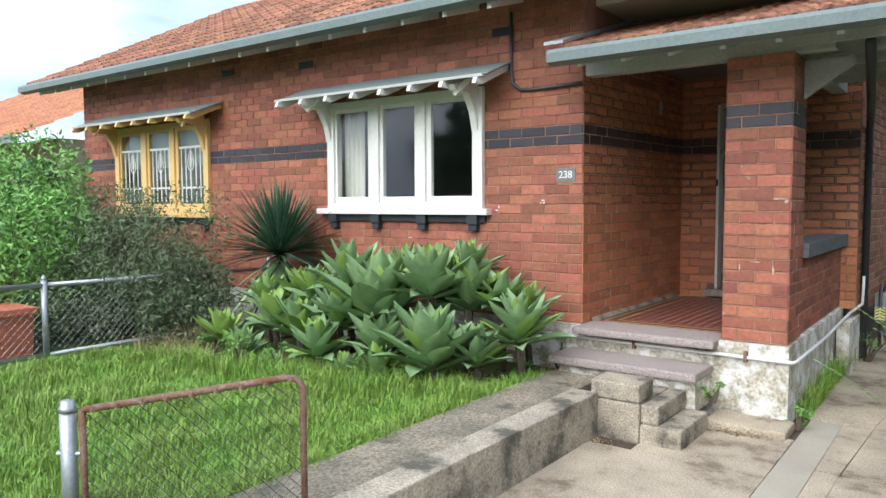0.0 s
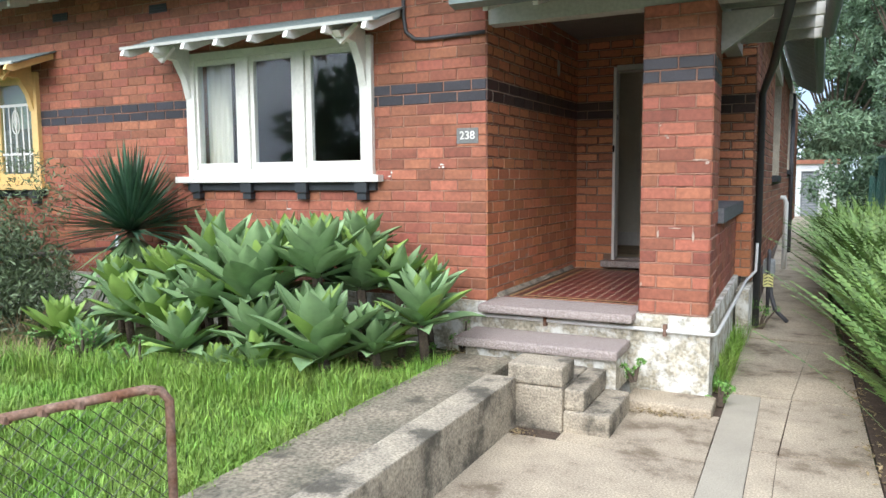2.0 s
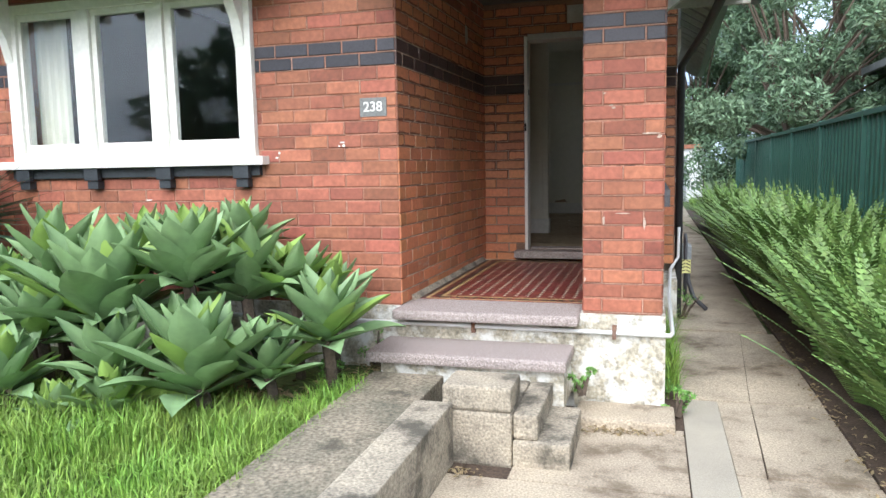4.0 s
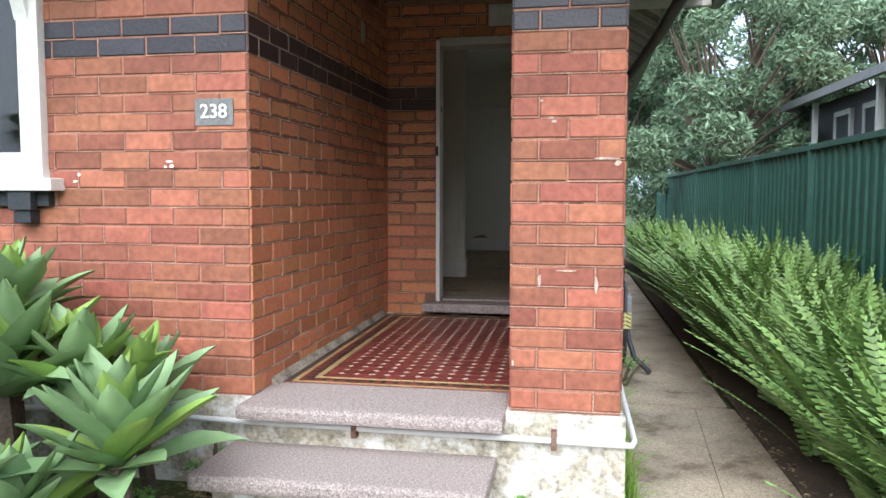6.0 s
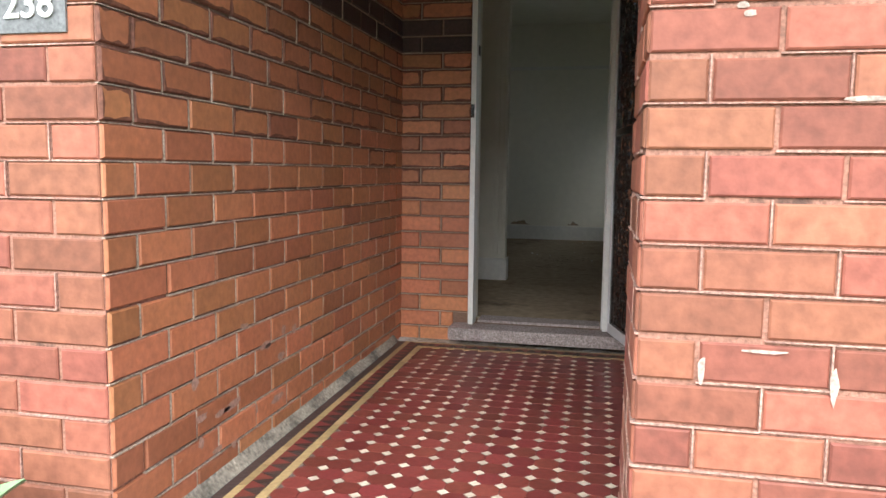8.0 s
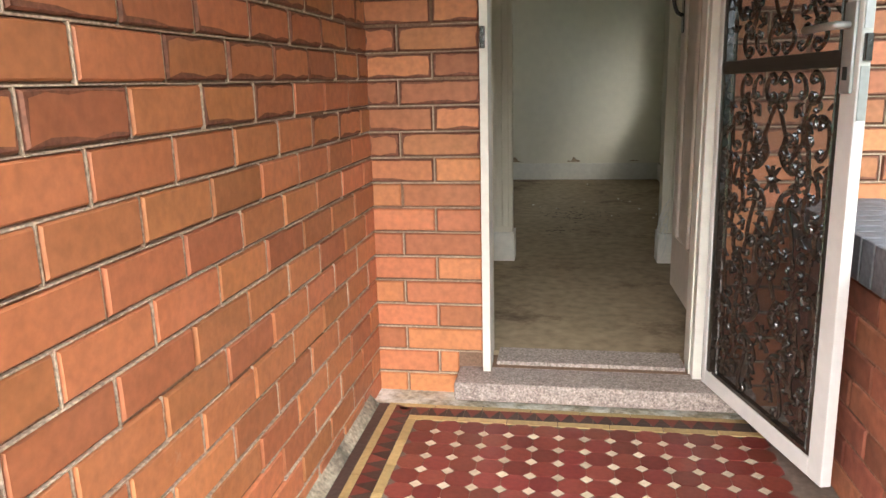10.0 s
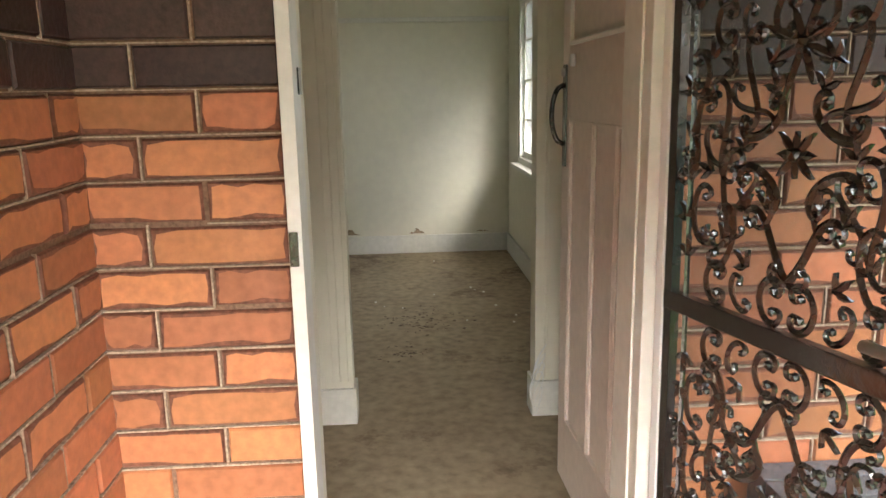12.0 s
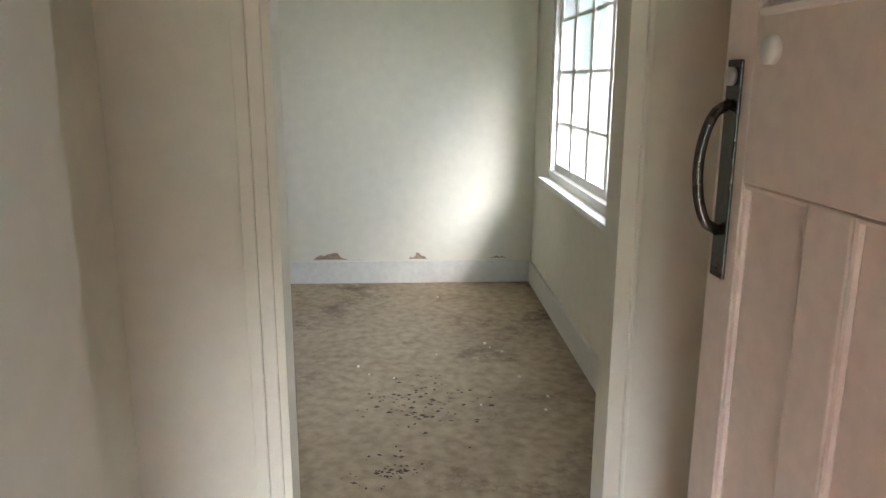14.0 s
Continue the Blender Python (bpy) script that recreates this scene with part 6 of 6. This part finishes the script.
def bricks(parent, origin, rz, length, z0, z1, near, mats, phase=0.0, openings=(), band=(18, 20), name="bricks", co=CO, zoff=0.0, end=None, bead=None, soot=0.0, gaps=0.1):
    """Stretcher courses on a face: from origin along the turned x axis. near(u, z): laid as single bricks."""
    base = pose(*origin, 0, 0, rz)
    jv, jf, jm = [], [], []
    k0, k1 = round((z0 - zoff) / co), round((z1 - zoff) / co)
    bv, bf = [], []
    BOX = np.array([(x, y, z) for x in (0, 1) for y in (0, 1) for z in (0, 1)], float)
    r = random.Random(int(length * 100) + int(rz))
    for k in range(k0, k1):
        z = zoff + k * co
        rise = 0.0 if end is None else (end[1] + k * end[0] - z) / length
        ops = sorted((o[0], o[1]) for o in openings if o[2] < z + 0.06 and o[3] > z + 0.02)
        spans, a = [], 0.0
        for o in ops:
            if o[0] > a:
                spans.append((a, o[0]))
            a = max(a, o[1])
        if length > a:
            spans.append((a, length))
        dark = band[0] <= k < band[1]
        off = phase + (0.12 if k % 2 else 0.0)
        for s0, s1 in spans:
            u = math.floor((s0 - off) / 0.24) * 0.24 + off
            while u < s1 - 0.02:
                a, b = max(u, s0), min(u + 0.24, s1)
                u += 0.24
                if s1 - b < 0.06:
                    b = s1
                    u = s1
                if b - a < 0.035:
                    continue
                w = b - a - (0.01 if b < s1 - 1e-6 else 0.002)
                zz = z + 0.005 + r.uniform(-0.0012, 0.0012) + rise * a
                yo = r.uniform(-0.0015, 0.0015)
                m = base @ pose(a + r.uniform(0, 0.001), yo, zz, 0, -math.degrees(rise), 0)
                if bead and r.random() > gaps:
                    A = np.array(base @ pose(a, 0, z + rise * a, 0, -math.degrees(rise), 0))
                    t = r.uniform(0.002, 0.0042)
                    for lo_, sz in (((-0.005, -r.uniform(0.006, 0.0095), -t / 2 + r.uniform(-0.001, 0.001)), (w + 0.01, 0.0095, t)), ((w + 0.003, -r.uniform(0.005, 0.009), 0.0), (0.0035, 0.009, co))):
                        if lo_[0] > 0 and b >= s1 - 1e-6:
                            continue
                        n = len(bv) * 8
                        bv.append((BOX * sz + lo_) @ A[:3, :3].T + A[:3, 3])
                        bf += [(n, n + 1, n + 5, n + 4), (n, n + 2, n + 3, n + 1), (n + 4, n + 5, n + 7, n + 6), (n + 1, n + 3, n + 7, n + 5), (n, n + 4, n + 6, n + 2)]
                if near(a, z):
                    mt = mats[2] if dark else mats[0]
                    ob = new("brick", sooty_brick(w, mt, r.randrange(2) + (2 if not dark and z > soot + r.uniform(-0.15, 0.15) else 0)) if soot else brick_mesh(w, mt))
                    ob.parent = parent
                    ob.matrix_basis = m
                else:
                    d = 0.007
                    A = np.array(m)
                    q = np.array([(0, 0, 0), (w, 0, 0), (w, 0, 0.076), (0, 0, 0.076), (0.003, -d, 0.003), (w - 0.003, -d, 0.003), (w - 0.003, -d, 0.073), (0.003, -d, 0.073)])
                    n = len(jv) * 8
                    jv.append(q @ A[:3, :3].T + A[:3, 3])
                    jf += [(n + 4, n + 5, n + 6, n + 7), (n, n + 1, n + 5, n + 4), (n + 1, n + 2, n + 6, n + 5), (n + 2, n + 3, n + 7, n + 6), (n + 3, n, n + 4, n + 7)]
                    jm += [1 if dark else 0] * 5
    if bv:
        me = bpy.data.meshes.new("pointing")
        me.from_pydata(np.concatenate(bv).tolist(), [], bf)
        me.materials.append(bead)
        ob = new("pointing", me)
        ob.parent = parent
        tagged(ob, label="thin pale raised pointing", kind="stuff")
    if jv:
        me = bpy.data.meshes.new(name)
        me.from_pydata(np.concatenate(jv).tolist(), [], jf)
        me.materials.append(mats[1])
        me.materials.append(mats[3])
        me.polygons.foreach_set("material_index", jm)
        ob = new(name, me)
        ob.parent = parent
        tagged(ob, kind="stuff")


MR = (M_BRICK, M_BRICKS, M_DARK, M_DARKS)
MP = (M_PBRICK, M_BRICKS, M_PDARK, M_DARKS)
FL = 8.35
shift = lambda o: (o[0] + FL, o[1] + FL, o[2] - 0.001, o[3] + 0.001)
hw = (OPEN_W[0] - 0.03, OPEN_W[1] + 0.02, OPEN_W[2] - 0.13, OPEN_W[2])
bricks(wall_facade, (-FL, 0, 0), 0, FL, 0, 2.92, lambda u, z: u > FL - 2.45 and z < 2.3, MR, phase=FL % 0.24, openings=[shift(OPEN_W), shift(OPEN_Y), shift(hw)], bead=M_FBEAD, gaps=0.55)
bricks(wall_porch_side, (0, 0.0, 0), 90, 2.515, 0, 2.42, lambda u, z: z < 2.1, MP, phase=0.12, end=(0.0893, -0.029), bead=M_BEAD, soot=1.05)
bricks(wall_porch_back, (0.0, 2.515, 0), 0, 1.77, 0, 2.42, lambda u, z: True, MP, phase=0.12, co=0.0893, zoff=-0.029, bead=M_BEAD, soot=0.75, openings=[(DOOR[0], DOOR[1], -0.1, DOOR[3]), (0.31, 1.33, -0.1, 0.085), (0.79, 1.36, 2.19, 2.37)])
PT = 2.11
PC = 0.0887
bricks(pillar, (1.181, 0.006, 0), 0, 0.46, 0, PT, lambda u, z: True, MR, phase=0.115, co=PC, bead=M_FBEAD, gaps=0.35)
bricks(pillar, (1.641, 0.006, 0), 90, 0.458, 0, PT, lambda u, z: True, MR, phase=0.0, co=PC, bead=M_FBEAD, gaps=0.35)
bricks(pillar, (1.181, 0.464, 0), -90, 0.458, 0, PT, lambda u, z: True, MR, phase=0.0, co=PC, bead=M_FBEAD, gaps=0.35)
bricks(pillar, (1.641, 0.464, 0), 180, 0.46, 0, PT, lambda u, z: z > 0.6, MR, phase=0.115, co=PC, bead=M_FBEAD, gaps=0.35)
bricks(lowwall, (1.62, 0.47, 0), 90, 2.035, 0, 0.605, lambda u, z: True, MR)
bricks(lowwall, (1.43, 2.505, 0), -90, 2.035, 0, 0.605, lambda u, z: True, MR)
capn = 26
for k in range(capn):
    a = 0.472 + 2.03 * k / capn
    ob = part("cap_brick", boxes((1.4, 1.69, a, a + 2.03 / capn - 0.006, 0.612, 0.725), bev=0.006) if k == 0 else bmesh.new(), M_CAP, lowwall, "grey painted capping brick") if k == 0 else None
    if k == 0:
        cap0 = ob
    else:
        o2 = new("cap_brick", cap0.data)
        o2.parent = lowwall
        o2.matrix_basis = pose(0, 2.03 * k / capn, 0)
SIDE = dict(rough=0.85, tint=(0.17, 0.07, 0.045), var=0.3, scale=6, fine=80, bump=0.3, spread=0.35)
M_SB = mat("brown_brick_joined", (0.3, 0.12, 0.07), island="island", **SIDE)
M_SBO = mat("brown_brick", (0.3, 0.12, 0.07), island="object", **SIDE)
bricks(wall_side, (1.77, 2.516, 0), 90 - math.degrees(SHEAR), 13.4, -0.09, 2.6, lambda u, z: u < 2.4, (M_SBO, M_SB, M_SBO, M_SB), openings=[(2.9, 4.8, 0.9, 2.58), (7.56, 8.8, 1.0, 2.53)])
# pale mortar lumps, old paint and chips on the bricks
def chips(parent, items, material, label):
    bm = bmesh.new()
    r = random.Random(4)
    for x, y, z, w, h, ax in items:
        n = 9
        pts = []
        for i in range(n):
            a = 2 * math.pi * i / n
            q = r.uniform(0.6, 1.1)
            pts.append((w / 2 * q * math.cos(a), h / 2 * q * math.sin(a)))
        if ax == "y":
            bm.faces.new([bm.verts.new((x + p, y, z + q)) for p, q in pts])
        else:
            bm.faces.new([bm.verts.new((x, y + p, z + q)) for p, q in pts])
    part("paint_mark", bm, material, parent, label)


M_SMEAR = mat("old_smear", (0.52, 0.4, 0.32), rough=0.9, var=0.35, scale=40, fine=120)
yf = 0.006 - 0.0098
chips(pillar, [(1.34, yf, 1.24, 0.03, 0.014, "y"), (1.352, yf, 1.225, 0.03, 0.014, "y"), (1.57, yf, 1.07, 0.11, 0.012, "y"), (1.615, yf, 1.052, 0.03, 0.03, "y"), (1.19, yf, 0.2, 0.012, 0.03, "y"), (1.3, yf, 0.56, 0.016, 0.075, "y"), (1.535, yf, 0.545, 0.018, 0.09, "y"), (1.3, yf, 1.31, 0.02, 0.012, "y"), (1.42, yf, 0.602, 0.1, 0.008, "y")], M_SMEAR, "old pale paint and mortar smears")
chips(wall_facade, [(-0.38, -0.0098, 1.07, 0.05, 0.012, "y"), (-0.37, -0.0098, 1.05, 0.03, 0.02, "y"), (-0.4, -0.0098, 1.045, 0.015, 0.015, "y"), (-0.86, -0.0098, 0.98, 0.03, 0.015, "y"), (-0.84, -0.0098, 1.01, 0.02, 0.02, "y"), (-1.9, -0.0098, 0.7, 0.07, 0.012, "y")], M_NUM, "flecks of old white paint")
r = random.Random(14)
chips(wall_porch_side, [(0.0098, 0.3 + abs(r.gauss(0, 0.4)), 0.08 + 0.5 * r.random() ** 1.5, r.uniform(0.03, 0.12), r.uniform(0.02, 0.06), "x") for _ in range(16)], mat("efflorescence", (0.5, 0.3, 0.22), rough=0.9, var=0.3, scale=30, fine=120), "pale salt bloom on the bricks")
chips(wall_porch_side, [(0.0102, 1.82, 2.06, 0.13, 0.22, "x")], M_FASCIA, "pale bare patch high on the porch wall")
